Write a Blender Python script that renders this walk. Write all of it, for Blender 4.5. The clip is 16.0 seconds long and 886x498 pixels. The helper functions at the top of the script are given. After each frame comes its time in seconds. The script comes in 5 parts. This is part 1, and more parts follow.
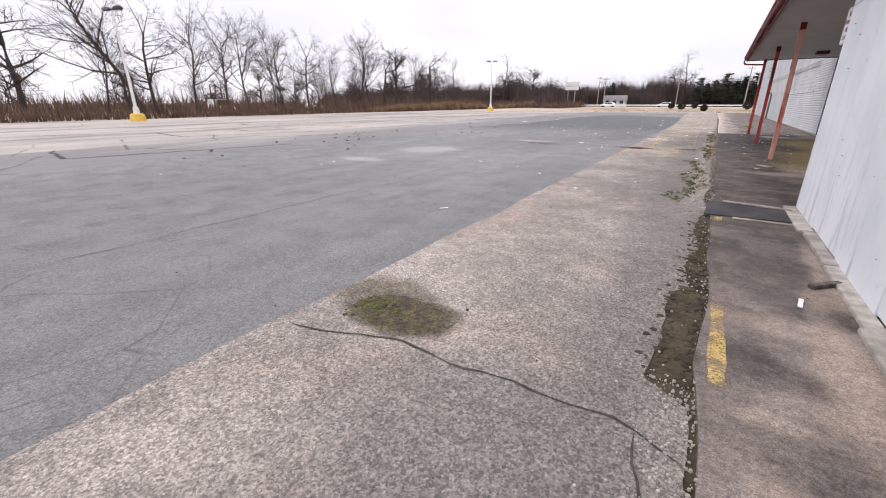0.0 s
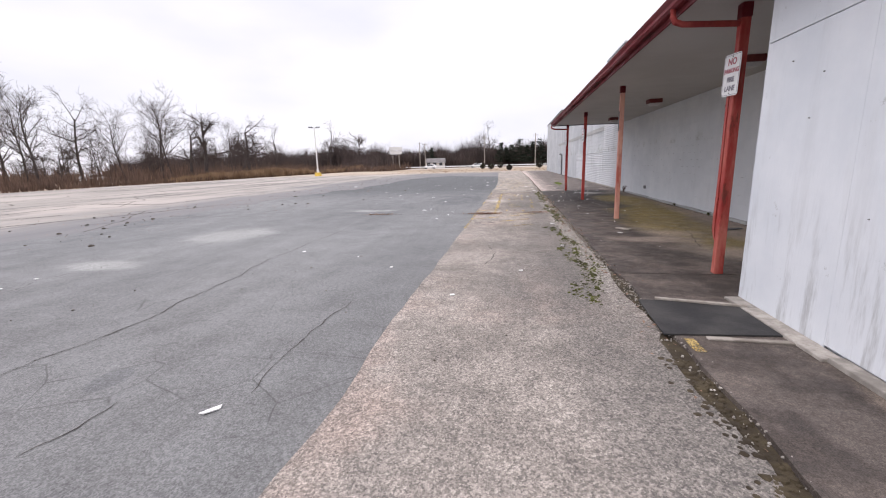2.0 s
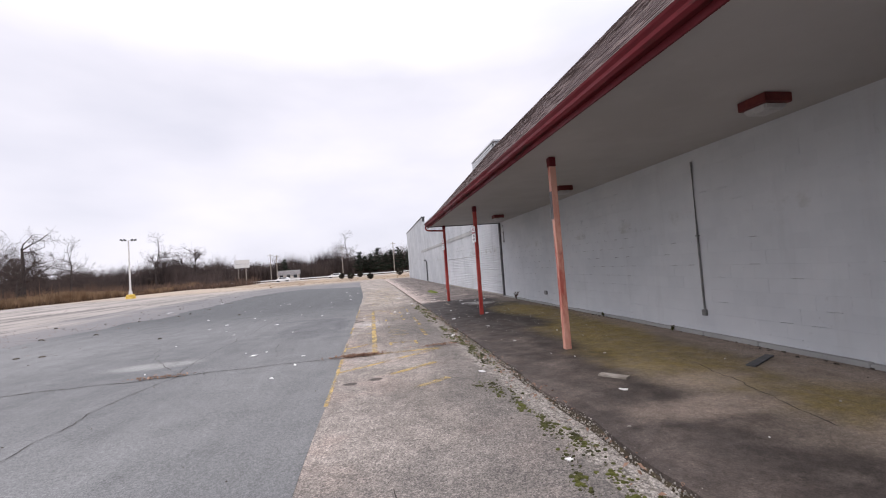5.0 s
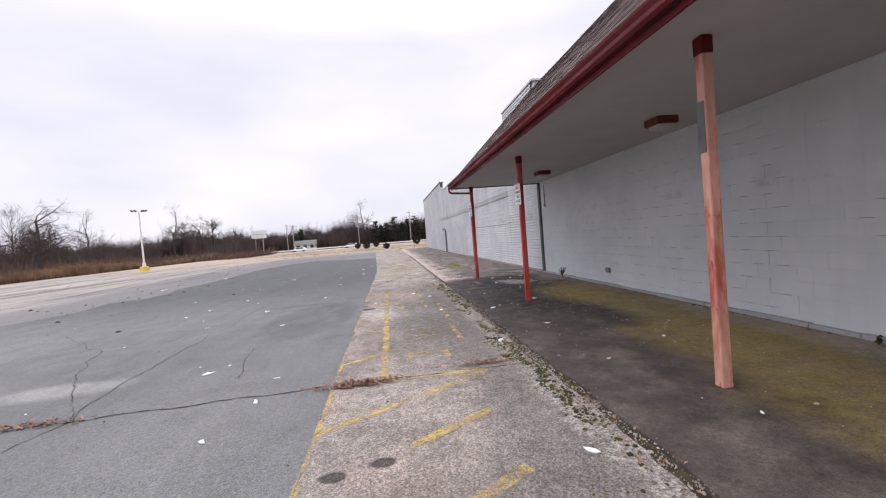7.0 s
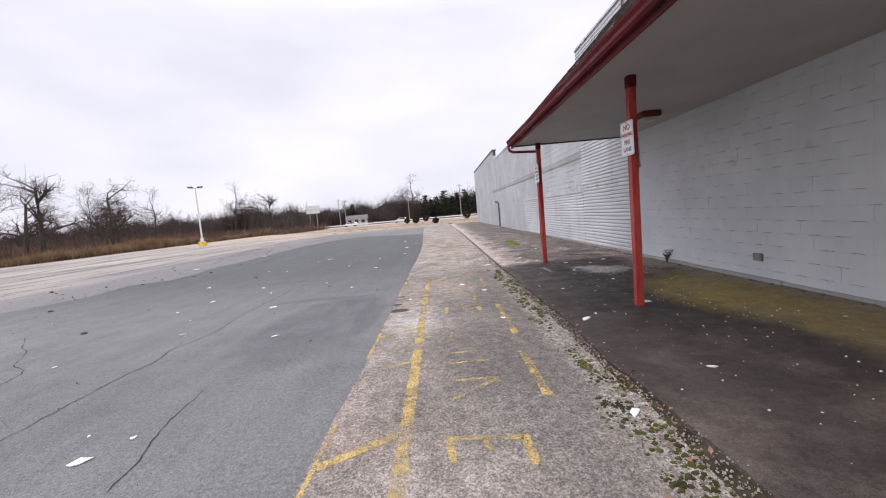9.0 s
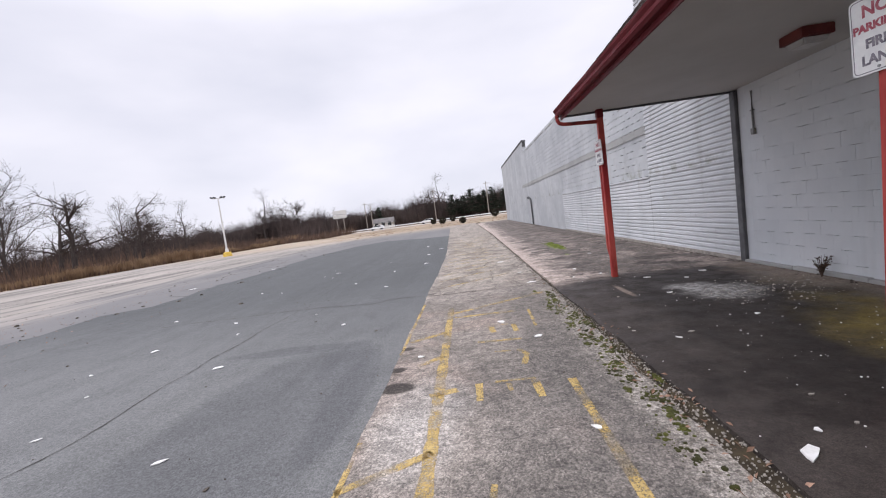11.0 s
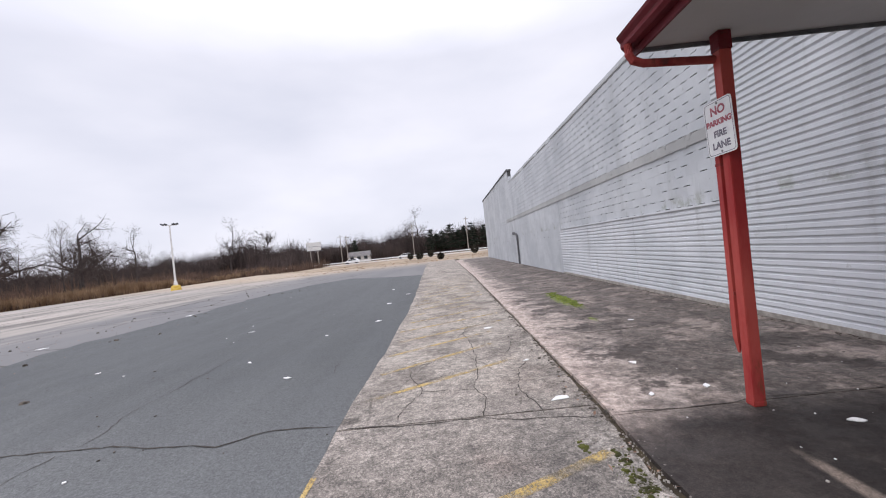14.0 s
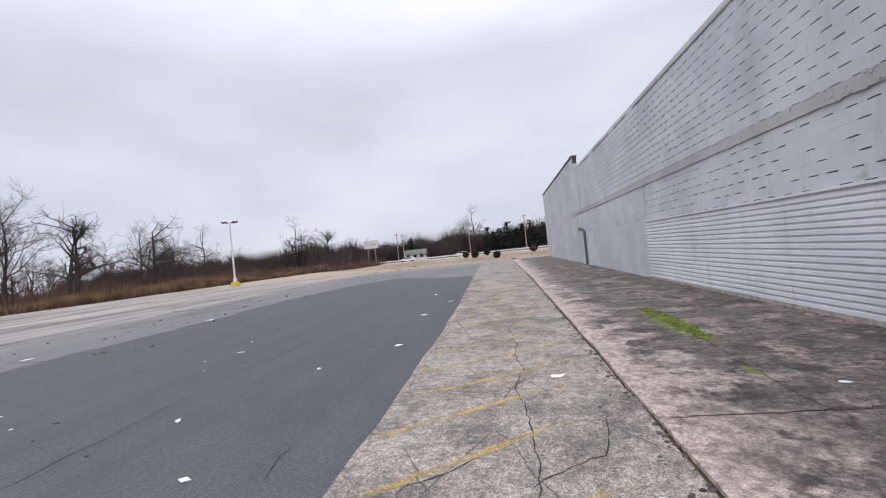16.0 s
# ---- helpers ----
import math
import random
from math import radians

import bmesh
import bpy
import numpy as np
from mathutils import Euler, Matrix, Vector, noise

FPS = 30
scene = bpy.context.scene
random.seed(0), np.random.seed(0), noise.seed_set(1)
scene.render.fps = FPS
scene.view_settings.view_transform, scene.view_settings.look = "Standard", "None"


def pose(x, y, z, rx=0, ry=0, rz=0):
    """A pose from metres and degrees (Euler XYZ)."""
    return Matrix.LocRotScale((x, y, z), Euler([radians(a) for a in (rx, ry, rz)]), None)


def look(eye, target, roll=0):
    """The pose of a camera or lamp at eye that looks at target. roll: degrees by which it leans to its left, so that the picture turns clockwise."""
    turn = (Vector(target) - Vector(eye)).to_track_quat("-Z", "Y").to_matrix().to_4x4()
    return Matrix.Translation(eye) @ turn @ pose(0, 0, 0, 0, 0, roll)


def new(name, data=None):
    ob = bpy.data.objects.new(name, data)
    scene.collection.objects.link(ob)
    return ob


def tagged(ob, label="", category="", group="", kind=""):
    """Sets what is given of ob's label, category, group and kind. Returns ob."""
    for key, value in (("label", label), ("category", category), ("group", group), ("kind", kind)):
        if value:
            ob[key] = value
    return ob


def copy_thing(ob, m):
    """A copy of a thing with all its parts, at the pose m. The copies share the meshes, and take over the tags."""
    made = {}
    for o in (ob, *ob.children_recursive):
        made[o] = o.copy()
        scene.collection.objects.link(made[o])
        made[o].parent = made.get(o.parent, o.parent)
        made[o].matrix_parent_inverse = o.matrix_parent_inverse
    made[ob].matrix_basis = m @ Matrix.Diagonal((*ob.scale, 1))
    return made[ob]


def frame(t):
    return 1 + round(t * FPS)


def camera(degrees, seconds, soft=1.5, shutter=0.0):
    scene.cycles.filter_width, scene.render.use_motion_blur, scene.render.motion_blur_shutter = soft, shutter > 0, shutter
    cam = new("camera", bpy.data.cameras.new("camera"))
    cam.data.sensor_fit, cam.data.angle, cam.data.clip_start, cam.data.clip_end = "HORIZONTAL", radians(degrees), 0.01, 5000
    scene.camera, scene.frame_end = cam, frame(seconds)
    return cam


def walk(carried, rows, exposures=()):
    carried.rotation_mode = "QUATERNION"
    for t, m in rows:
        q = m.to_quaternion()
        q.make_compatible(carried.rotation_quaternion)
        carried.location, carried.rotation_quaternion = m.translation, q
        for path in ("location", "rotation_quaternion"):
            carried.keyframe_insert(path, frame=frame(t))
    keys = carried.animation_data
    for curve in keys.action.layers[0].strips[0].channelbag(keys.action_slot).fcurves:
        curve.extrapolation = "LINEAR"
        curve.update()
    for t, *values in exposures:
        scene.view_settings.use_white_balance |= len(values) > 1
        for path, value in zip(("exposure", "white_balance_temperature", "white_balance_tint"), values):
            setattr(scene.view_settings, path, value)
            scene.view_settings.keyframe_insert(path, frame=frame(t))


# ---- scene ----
cam = camera(94.1, 16.0, soft=1.1)

PATH = [
    (0, (0.665, -1.961, 1.405), (-0.344, -0.37, 0.736), -0.1),
    (0.5, (0.34, -1.299, 1.402), (-0.401, 0.436, 0.738), -0.2),
    (1, (0.006, -0.583, 1.435), (-0.659, 1.171, 0.739), 0.3),
    (1.5, (-0.309, 0.079, 1.438), (-0.849, 1.908, 0.832), -0.5),
    (2, (-0.495, 0.789, 1.474), (-0.834, 2.718, 1.07), -1.6),
    (2.5, (-0.708, 1.56, 1.516), (-0.882, 3.539, 1.284), -2.3),
    (3, (-0.81, 2.322, 1.525), (-0.881, 4.319, 1.44), -2.6),
    (3.5, (-0.987, 3.075, 1.542), (-0.943, 5.074, 1.57), -2.7),
    (4, (-1.066, 3.837, 1.486), (-0.878, 5.825, 1.591), -3.1),
    (6.5, (-0.863, 7.423, 1.577), (-0.481, 9.386, 1.554), -4.2),
    (7, (-0.873, 8.201, 1.588), (-0.62, 10.184, 1.521), -4.6),
    (7.5, (-0.817, 8.945, 1.58), (-0.673, 10.937, 1.476), -4.8),
    (8, (-0.82, 9.694, 1.554), (-0.737, 11.688, 1.412), -4.7),
    (8.5, (-0.73, 10.431, 1.539), (-0.69, 12.423, 1.367), -4.7),
    (11, (-0.609, 14.112, 1.588), (-0.747, 16.101, 1.43), -7.6),
    (11.5, (-0.67, 14.882, 1.582), (-0.825, 16.865, 1.379), -7.9),
    (12, (-0.624, 15.657, 1.577), (-0.692, 17.649, 1.408), -6.7),
    (12.5, (-0.634, 16.435, 1.6), (-0.625, 18.433, 1.51), -6.8),
    (13, (-0.552, 17.184, 1.582), (-0.509, 19.183, 1.526), -6.8),
    (13.5, (-0.483, 17.887, 1.559), (-0.447, 19.886, 1.524), -6.5),
    (14, (-0.433, 18.538, 1.601), (-0.451, 20.538, 1.599), -6.1),
    (14.5, (-0.363, 19.28, 1.642), (-0.467, 21.277, 1.674), -5.9),
    (15, (-0.323, 20.077, 1.608), (-0.495, 22.069, 1.651), -5.9),
    (15.5, (-0.22, 20.829, 1.568), (-0.463, 22.814, 1.606), -5.9),
    (16, (-0.264, 21.538, 1.547), (-0.558, 23.516, 1.566), -5.9),
]
EXPOSURES = [(0, 0.32, 6600, 10), (1.5, 0.36, 6600, 10), (2.5, 0.22, 6500, 10), (3.5, 0.12, 6500, 10), (7, 0.18, 6500, 10), (8.5, 0.18, 6500, 10), (11, 0.1, 6400, 9), (12.5, 0.08, 6350, 9), (14.5, 0.02, 6300, 8), (16, -0.15, 6220, 7)]
walk(cam, [(t, look(eye, target, roll)) for t, eye, target, roll in PATH], EXPOSURES)

# ---- world and light ----
SUN_EL, SUN_ROT = radians(48), radians(200)
world = bpy.data.worlds.new("overcast_sky")
scene.world = world
world.use_nodes = True
wn, wl = world.node_tree.nodes, world.node_tree.links
wn.clear()
w_out = wn.new("ShaderNodeOutputWorld")
w_bg = wn.new("ShaderNodeBackground")
w_sky = wn.new("ShaderNodeTexSky")
w_sky.sky_type = 'NISHITA'
w_sky.sun_disc = False
w_sky.sun_elevation, w_sky.sun_rotation = SUN_EL, SUN_ROT
w_sc = wn.new("ShaderNodeVectorMath")
w_sc.operation = 'SCALE'
w_sc.inputs["Scale"].default_value = 0.10
wl.new(w_sky.outputs[0], w_sc.inputs[0])
w_co = wn.new("ShaderNodeTexCoord")
w_map = wn.new("ShaderNodeMapping")
w_map.inputs["Scale"].default_value = (1.0, 1.0, 2.6)
wl.new(w_co.outputs["Generated"], w_map.inputs[0])
w_noise = wn.new("ShaderNodeTexNoise")
w_noise.inputs["Scale"].default_value = 2.2
w_noise.inputs["Detail"].default_value = 5
w_noise.inputs["Roughness"].default_value = 0.45
wl.new(w_map.outputs[0], w_noise.inputs[0])
w_ramp = wn.new("ShaderNodeValToRGB")
w_ramp.color_ramp.elements[0].position, w_ramp.color_ramp.elements[0].color = 0.3, (0.74, 0.735, 0.84, 1)
w_ramp.color_ramp.elements[1].position, w_ramp.color_ramp.elements[1].color = 0.68, (0.97, 0.935, 1.02, 1)
wl.new(w_noise.outputs[0], w_ramp.inputs[0])
# an overcast sky is brighter overhead than at the horizon
w_sep = wn.new("ShaderNodeSeparateXYZ")
wl.new(w_co.outputs["Generated"], w_sep.inputs[0])
w_gr = wn.new("ShaderNodeMapRange")
w_gr.inputs["From Min"].default_value, w_gr.inputs["From Max"].default_value = 0.42, 1.0
w_gr.inputs["To Min"].default_value, w_gr.inputs["To Max"].default_value = 1.0, 2.75
wl.new(w_sep.outputs[2], w_gr.inputs[0])
w_cl = wn.new("ShaderNodeVectorMath")
w_cl.operation = 'SCALE'
wl.new(w_ramp.outputs[0], w_cl.inputs[0])
wl.new(w_gr.outputs[0], w_cl.inputs["Scale"])
w_mix = wn.new("ShaderNodeMixRGB")
w_mix.inputs[0].default_value = 0.94
wl.new(w_sc.outputs[0], w_mix.inputs[1])
wl.new(w_cl.outputs[0], w_mix.inputs[2])
wl.new(w_mix.outputs[0], w_bg.inputs[0])
w_bg.inputs[1].default_value = 1.0
wl.new(w_bg.outputs[0], w_out.inputs[0])

sun = new("sun", bpy.data.lights.new("sun", 'SUN'))
sun.data.energy, sun.data.angle, sun.data.color = 0.9, radians(35), (1.0, 0.97, 0.93)
sun.matrix_world = look((-20, -12, 32), (0, 6, 0))


# ---- materials ----
class Nodes:
    """Short-hand for building a node material."""
    def __init__(self, name):
        self.m = bpy.data.materials.new(name)
        self.m.use_nodes = True
        self.t = self.m.node_tree
        self.b = self.t.nodes["Principled BSDF"]
        self.pos = self.t.nodes.new("ShaderNodeNewGeometry").outputs["Position"]

    def link(self, a, b):
        if isinstance(a, (int, float)):
            b.default_value = a
        elif isinstance(a, tuple):
            b.default_value = (*a, 1) if len(a) == 3 and len(b.default_value) == 4 else a
        else:
            self.t.links.new(a, b)

    def noise(self, scale, detail=4, rough=0.55, vec=None, stretch=None, off=0.0):
        n = self.t.nodes.new("ShaderNodeTexNoise")
        n.inputs["Scale"].default_value, n.inputs["Detail"].default_value, n.inputs["Roughness"].default_value = scale, detail, rough
        mp = self.t.nodes.new("ShaderNodeMapping")
        mp.inputs["Scale"].default_value = stretch or (1, 1, 1)
        mp.inputs["Location"].default_value = (off, off * 1.7, off * 0.6)
        self.link(vec or self.pos, mp.inputs[0])
        self.link(mp.outputs[0], n.inputs["Vector"])
        return n.outputs[0]

    def voronoi(self, scale, feature='F1', out=0, vec=None, stretch=None):
        n = self.t.nodes.new("ShaderNodeTexVoronoi")
        n.feature = feature
        n.inputs["Scale"].default_value = scale
        mp = self.t.nodes.new("ShaderNodeMapping")
        mp.inputs["Scale"].default_value = stretch or (1, 1, 1)
        self.link(vec or self.pos, mp.inputs[0])
        self.link(mp.outputs[0], n.inputs["Vector"])
        return n.outputs[out]

    def ramp(self, v, a, b, ca=0.0, cb=1.0):
        n = self.t.nodes.new("ShaderNodeMapRange")
        n.interpolation_type = 'SMOOTHSTEP'
        self.link(v, n.inputs[0])
        for i, x in enumerate((a, b, ca, cb)):
            n.inputs[i + 1].default_value = x
        return n.outputs[0]

    def mix(self, f, a, b, kind='MIX'):
        n = self.t.nodes.new("ShaderNodeMixRGB")
        n.blend_type = kind
        self.link(f, n.inputs[0])
        self.link(a, n.inputs[1])
        self.link(b, n.inputs[2])
        return n.outputs[0]

    def calc(self, op, a, b=0.0):
        n = self.t.nodes.new("ShaderNodeMath")
        n.operation = op
        self.link(a, n.inputs[0])
        self.link(b, n.inputs[1])
        return n.outputs[0]

    def axis(self, i):
        n = self.t.nodes.new("ShaderNodeSeparateXYZ")
        self.link(self.pos, n.inputs[0])
        return n.outputs[i]

    def blob(self, x, y, rx, ry, soft=0.45, wob=2.0, amount=0.8):
        """A stain with a ragged outline round (x, y)."""
        dx = self.calc('DIVIDE', self.calc('SUBTRACT', self.axis(0), x), rx)
        dy = self.calc('DIVIDE', self.calc('SUBTRACT', self.axis(1), y), ry)
        d = self.calc('SQRT', self.calc('ADD', self.calc('MULTIPLY', dx, dx), self.calc('MULTIPLY', dy, dy)))
        d = self.calc('ADD', d, self.calc('MULTIPLY', self.calc('SUBTRACT', self.noise(wob, 5, 0.6, off=x), 0.5), amount * 2))
        return self.ramp(d, 1 + soft / 2, 1 - soft / 2)

    def random(self):
        return self.t.nodes.new("ShaderNodeObjectInfo").outputs["Random"]

    def island(self):
        return self.t.nodes.new("ShaderNodeNewGeometry").outputs["Random Per Island"]

    def bump(self, h, strength=0.4, dist=0.01):
        n = self.t.nodes.new("ShaderNodeBump")
        n.inputs["Strength"].default_value, n.inputs["Distance"].default_value = strength, dist
        self.link(h, n.inputs["Height"])
        self.link(n.outputs[0], self.b.inputs["Normal"])

    def done(self, colour, rough=0.85, metal=0.0, spec=0.3):
        self.link(colour, self.b.inputs["Base Color"])
        self.link(rough, self.b.inputs["Roughness"])
        self.b.inputs["Metallic"].default_value = metal
        self.b.inputs["Specular IOR Level"].default_value = spec
        return self.m


def simple(name, c1, c2, scale=6.0, rough=0.8, metal=0.0, bump=0.2, fine=60.0, stretch=None, vary=None, spec=0.3):
    n = Nodes(name)
    col = n.mix(n.ramp(n.noise(scale, 5, 0.6, stretch=stretch), 0.35, 0.68), c1, c2)
    f = n.noise(fine, 3, 0.6)
    col = n.mix(0.35, col, n.mix(f, (0.35, 0.35, 0.35), (0.68, 0.68, 0.68)), 'OVERLAY')
    if vary:
        r = n.random() if vary == 'object' else n.island()
        col = n.mix(0.5, col, n.mix(r, (0.3, 0.3, 0.3), (0.7, 0.7, 0.7)), 'OVERLAY')
    n.bump(f, bump, 0.006)
    return n.done(col, rough, metal, spec)


def asphalt_mat():
    n = Nodes("asphalt")
    big = n.noise(0.22, 5, 0.6, stretch=(1, 0.45, 1))
    mid = n.noise(1.7, 5, 0.6)
    grit = n.voronoi(130, 'F1', 1)
    col = n.mix(n.ramp(big, 0.3, 0.7), (0.125, 0.127, 0.127), (0.175, 0.176, 0.173))
    fresh = n.ramp(n.calc('ADD', n.axis(1), n.calc('MULTIPLY', big, 6.0)), 20.0, 29.0)
    col = n.mix(fresh, col, n.mix(n.ramp(mid, 0.3, 0.7), (0.068, 0.071, 0.073), (0.095, 0.098, 0.098)))
    near = n.ramp(n.axis(1), 9.0, 2.0)
    col = n.mix(n.calc('MULTIPLY', near, n.ramp(mid, 0.35, 0.75, 0.45, 0.9)), col, (0.122, 0.119, 0.117))
    col = n.mix(n.ramp(mid, 0.55, 0.8, 0, 0.35), col, (0.09, 0.09, 0.095))
    for x, y, rx, ry in ((-6.9, 9.2, 0.8, 0.9), (-7.1, 6.3, 0.7, 0.3), (-5.2, 14.0, 0.8, 0.3)):
        col = n.mix(n.calc('MULTIPLY', n.blob(x, y, rx, ry, 0.9, 1.2, 0.5), 0.6), col, (0.30, 0.30, 0.285))
    for x, y, rx, ry in ((-2.3, 19.0, 0.3, 0.75), (-3.2, 19.6, 1.0, 0.18), (-1.98, 18.0, 0.2, 1.2), (-2.7, 17.6, 0.9, 1.9), (-3.4, 3.1, 0.12, 0.18)):
        col = n.mix(n.calc('MULTIPLY', n.blob(x, y, rx, ry, 0.25, 1.5, 0.2), 0.5), col, (0.085, 0.086, 0.09))
    st = n.noise(0.9, 7, 0.7, stretch=(2.2, 0.16, 1), off=21)
    col = n.mix(0.22, col, n.mix(n.ramp(st, 0.3, 0.7), (0.3, 0.3, 0.3), (0.7, 0.7, 0.7)), 'OVERLAY')
    col = n.mix(0.5, col, n.mix(n.ramp(n.noise(26, 6, 0.8), 0.3, 0.7), (0.28, 0.28, 0.28), (0.72, 0.72, 0.72)), 'OVERLAY')
    col = n.mix(0.55, col, n.mix(n.ramp(grit, 0.1, 0.9), (0.25, 0.25, 0.25), (0.78, 0.78, 0.78)), 'OVERLAY')
    warp = n.mix(0.14, n.pos, n.noise(0.9, 3), 'ADD')
    crack = n.ramp(n.voronoi(0.32, 'DISTANCE_TO_EDGE', 0, warp), 0.0, 0.004, 1, 0)
    crack = n.calc('MULTIPLY', crack, n.ramp(n.noise(0.35, 2, off=3), 0.54, 0.66, 0, 0.6))
    fine = n.ramp(n.voronoi(1.6, 'DISTANCE_TO_EDGE', 0, warp), 0.0, 0.014, 1, 0)
    fine = n.calc('MULTIPLY', n.calc('MULTIPLY', fine, near), n.ramp(n.noise(0.8, 2, off=9), 0.48, 0.6))
    crack = n.calc('MAXIMUM', crack, fine)
    col = n.mix(n.calc('MULTIPLY', crack, 0.6), col, (0.045, 0.043, 0.04))
    n.bump(n.calc('SUBTRACT', n.calc('MULTIPLY', grit, 0.6), crack), 0.5, 0.008)
    return n.done(col, n.ramp(mid, 0.3, 0.7, 0.7, 0.95), spec=0.35)


def lot_mat():
    n = Nodes("worn_pale_paving")
    big = n.noise(0.16, 6, 0.62, stretch=(1, 0.5, 1))
    mid = n.noise(1.1, 6, 0.62)
    col = n.mix(n.ramp(big, 0.3, 0.7), (0.265, 0.245, 0.22), (0.385, 0.345, 0.31))
    col = n.mix(n.ramp(mid, 0.5, 0.75, 0, 0.6), col, (0.24, 0.235, 0.23))
    streak = n.ramp(n.noise(0.5, 4, 0.6, stretch=(1.3, 0.16, 1), off=5), 0.51, 0.60)
    col = n.mix(n.calc('MULTIPLY', streak, 0.7), col, (0.15, 0.14, 0.13))
    worn = n.ramp(n.calc('ADD', n.axis(0), n.calc('MULTIPLY', n.noise(0.25, 5, 0.65, stretch=(1, 0.4, 1), off=12), 12.0)), -13.0, -7.0)
    col = n.mix(n.calc('MULTIPLY', worn, 0.85), col, (0.155, 0.154, 0.158))
    far = n.ramp(n.axis(1), 58.0, 80.0)
    col = n.mix(n.calc('MULTIPLY', far, n.ramp(mid, 0.35, 0.65, 0.5, 1)), col, (0.40, 0.32, 0.235))
    warp = n.mix(0.3, n.pos, n.noise(0.5, 3), 'ADD')
    crack = n.ramp(n.voronoi(0.2, 'DISTANCE_TO_EDGE', 0, warp), 0.0, 0.012, 1, 0)
    crack = n.calc('MULTIPLY', crack, n.ramp(n.noise(0.3, 2, off=2), 0.42, 0.55))
    col = n.mix(n.calc('MULTIPLY', crack, 0.75), col, (0.06, 0.05, 0.04))
    grit = n.noise(55, 3, 0.7)
    col = n.mix(0.3, col, n.mix(grit, (0.3, 0.3, 0.3), (0.7, 0.7, 0.7)), 'OVERLAY')
    n.bump(grit, 0.4, 0.008)
    return n.done(col, 0.92, spec=0.2)


def apron_mat():
    n = Nodes("exposed_aggregate_concrete")
    big = n.noise(0.55, 6, 0.65)
    mid = n.noise(2.6, 6, 0.65)
    stone = n.voronoi(85, 'F1', 1)
    stone2 = n.voronoi(190, 'F1', 1)
    col = n.mix(n.ramp(big, 0.33, 0.68), (0.19, 0.17, 0.152), (0.33, 0.295, 0.265))
    pink = n.calc('MULTIPLY', n.ramp(n.noise(0.8, 4, 0.6, off=7), 0.5, 0.7), 0.45)
    col = n.mix(pink, col, (0.36, 0.275, 0.235))
    col = n.mix(n.ramp(n.noise(3.5, 9, 0.78), 0.4, 0.75, 0, 0.7), col, (0.135, 0.12, 0.11))
    stain = n.calc('MAXIMUM', n.blob(-1.0, 0.08, 0.42, 0.27, 0.5, 4.0, 0.45), n.calc('MULTIPLY', n.blob(-1.3, 0.25, 0.4, 0.3, 0.9, 3.0, 0.6), 0.7))
    soaked = n.mix(n.ramp(n.noise(9, 5, 0.7), 0.4, 0.62), (0.036, 0.026, 0.018), (0.07, 0.058, 0.022))
    col = n.mix(n.calc('MULTIPLY', stain, 0.93), col, soaked)
    for x, y, rx, ry in ((0.45, 3.6, 0.5, 2.6), (0.2, 10.5, 0.4, 3.5), (-0.5, 8.3, 0.5, 0.5), (0.3, 19.0, 0.5, 3.4), (-0.1, 16.6, 0.7, 2.4), (0.0, 14.6, 0.7, 1.2), (0.25, -1.0, 0.9, 0.9), (0.1, -0.6, 0.9, 0.5), (0.45, 0.8, 0.35, 1.6), (-0.2, 6.0, 0.7, 1.3), (0.3, 7.0, 0.4, 1.6)):
        col = n.mix(n.calc('MULTIPLY', n.blob(x, y, rx, ry, 0.9, 1.6, 0.6), 0.55), col, (0.13, 0.12, 0.112))
    for x, y, rx, ry in ((-1.15, 17.5, 0.35, 0.5), (-1.2, 16.9, 0.3, 0.4)):
        col = n.mix(n.calc('MULTIPLY', n.blob(x, y, rx, ry, 0.9, 1.6, 0.6), 0.4), col, (0.42, 0.40, 0.38))
    for x, y, r in ((-1.05, 11.15, 0.08), (-1.4, 11.05, 0.08), (-1.5, 17.93, 0.15), (-1.57, 18.41, 0.09), (-1.56, 19.1, 0.07), (-1.58, 22.6, 0.1)):
        col = n.mix(n.calc('MULTIPLY', n.blob(x, y, r * 1.2, r * 0.8, 0.4, 6, 0.35), 0.85), col, (0.035, 0.03, 0.028))
    # crumbled paler gutter beside the kerb
    gx = n.calc('ADD', n.axis(0), n.calc('MULTIPLY', n.calc('SUBTRACT', n.noise(2.2, 6, 0.65, off=13), 0.5), 0.5))
    gut = n.calc('MULTIPLY', n.ramp(gx, 0.42, 0.56), n.calc('MULTIPLY', n.ramp(n.axis(1), 4.0, 6.5), n.ramp(n.axis(1), 22.3, 21.5)))
    crumb = n.mix(n.ramp(n.noise(17, 9, 0.75, off=15), 0.4, 0.62), (0.40, 0.37, 0.34), (0.12, 0.105, 0.09))
    col = n.mix(n.calc('MULTIPLY', gut, 0.8), col, crumb)
    late = n.ramp(n.axis(1), 21.5, 24.0)
    col = n.mix(n.calc('MULTIPLY', late, 0.75), col, n.mix(n.ramp(n.noise(1.3, 12, 0.7, off=17), 0.42, 0.62), (0.35, 0.315, 0.277), (0.17, 0.15, 0.132)))
    mott = n.ramp(n.noise(11, 9, 0.78, off=19), 0.36, 0.64)
    col = n.mix(n.ramp(n.axis(1), 6.0, 22.0, 0.35, 0.75), col, n.mix(mott, (0.26, 0.26, 0.26), (0.72, 0.71, 0.70)), 'OVERLAY')
    near = n.ramp(n.axis(1), 30.0, 10.0, 0.5, 0.6)
    col = n.mix(near, col, n.mix(n.ramp(stone, 0.1, 0.9), (0.2, 0.2, 0.2), (0.8, 0.79, 0.77)), 'OVERLAY')
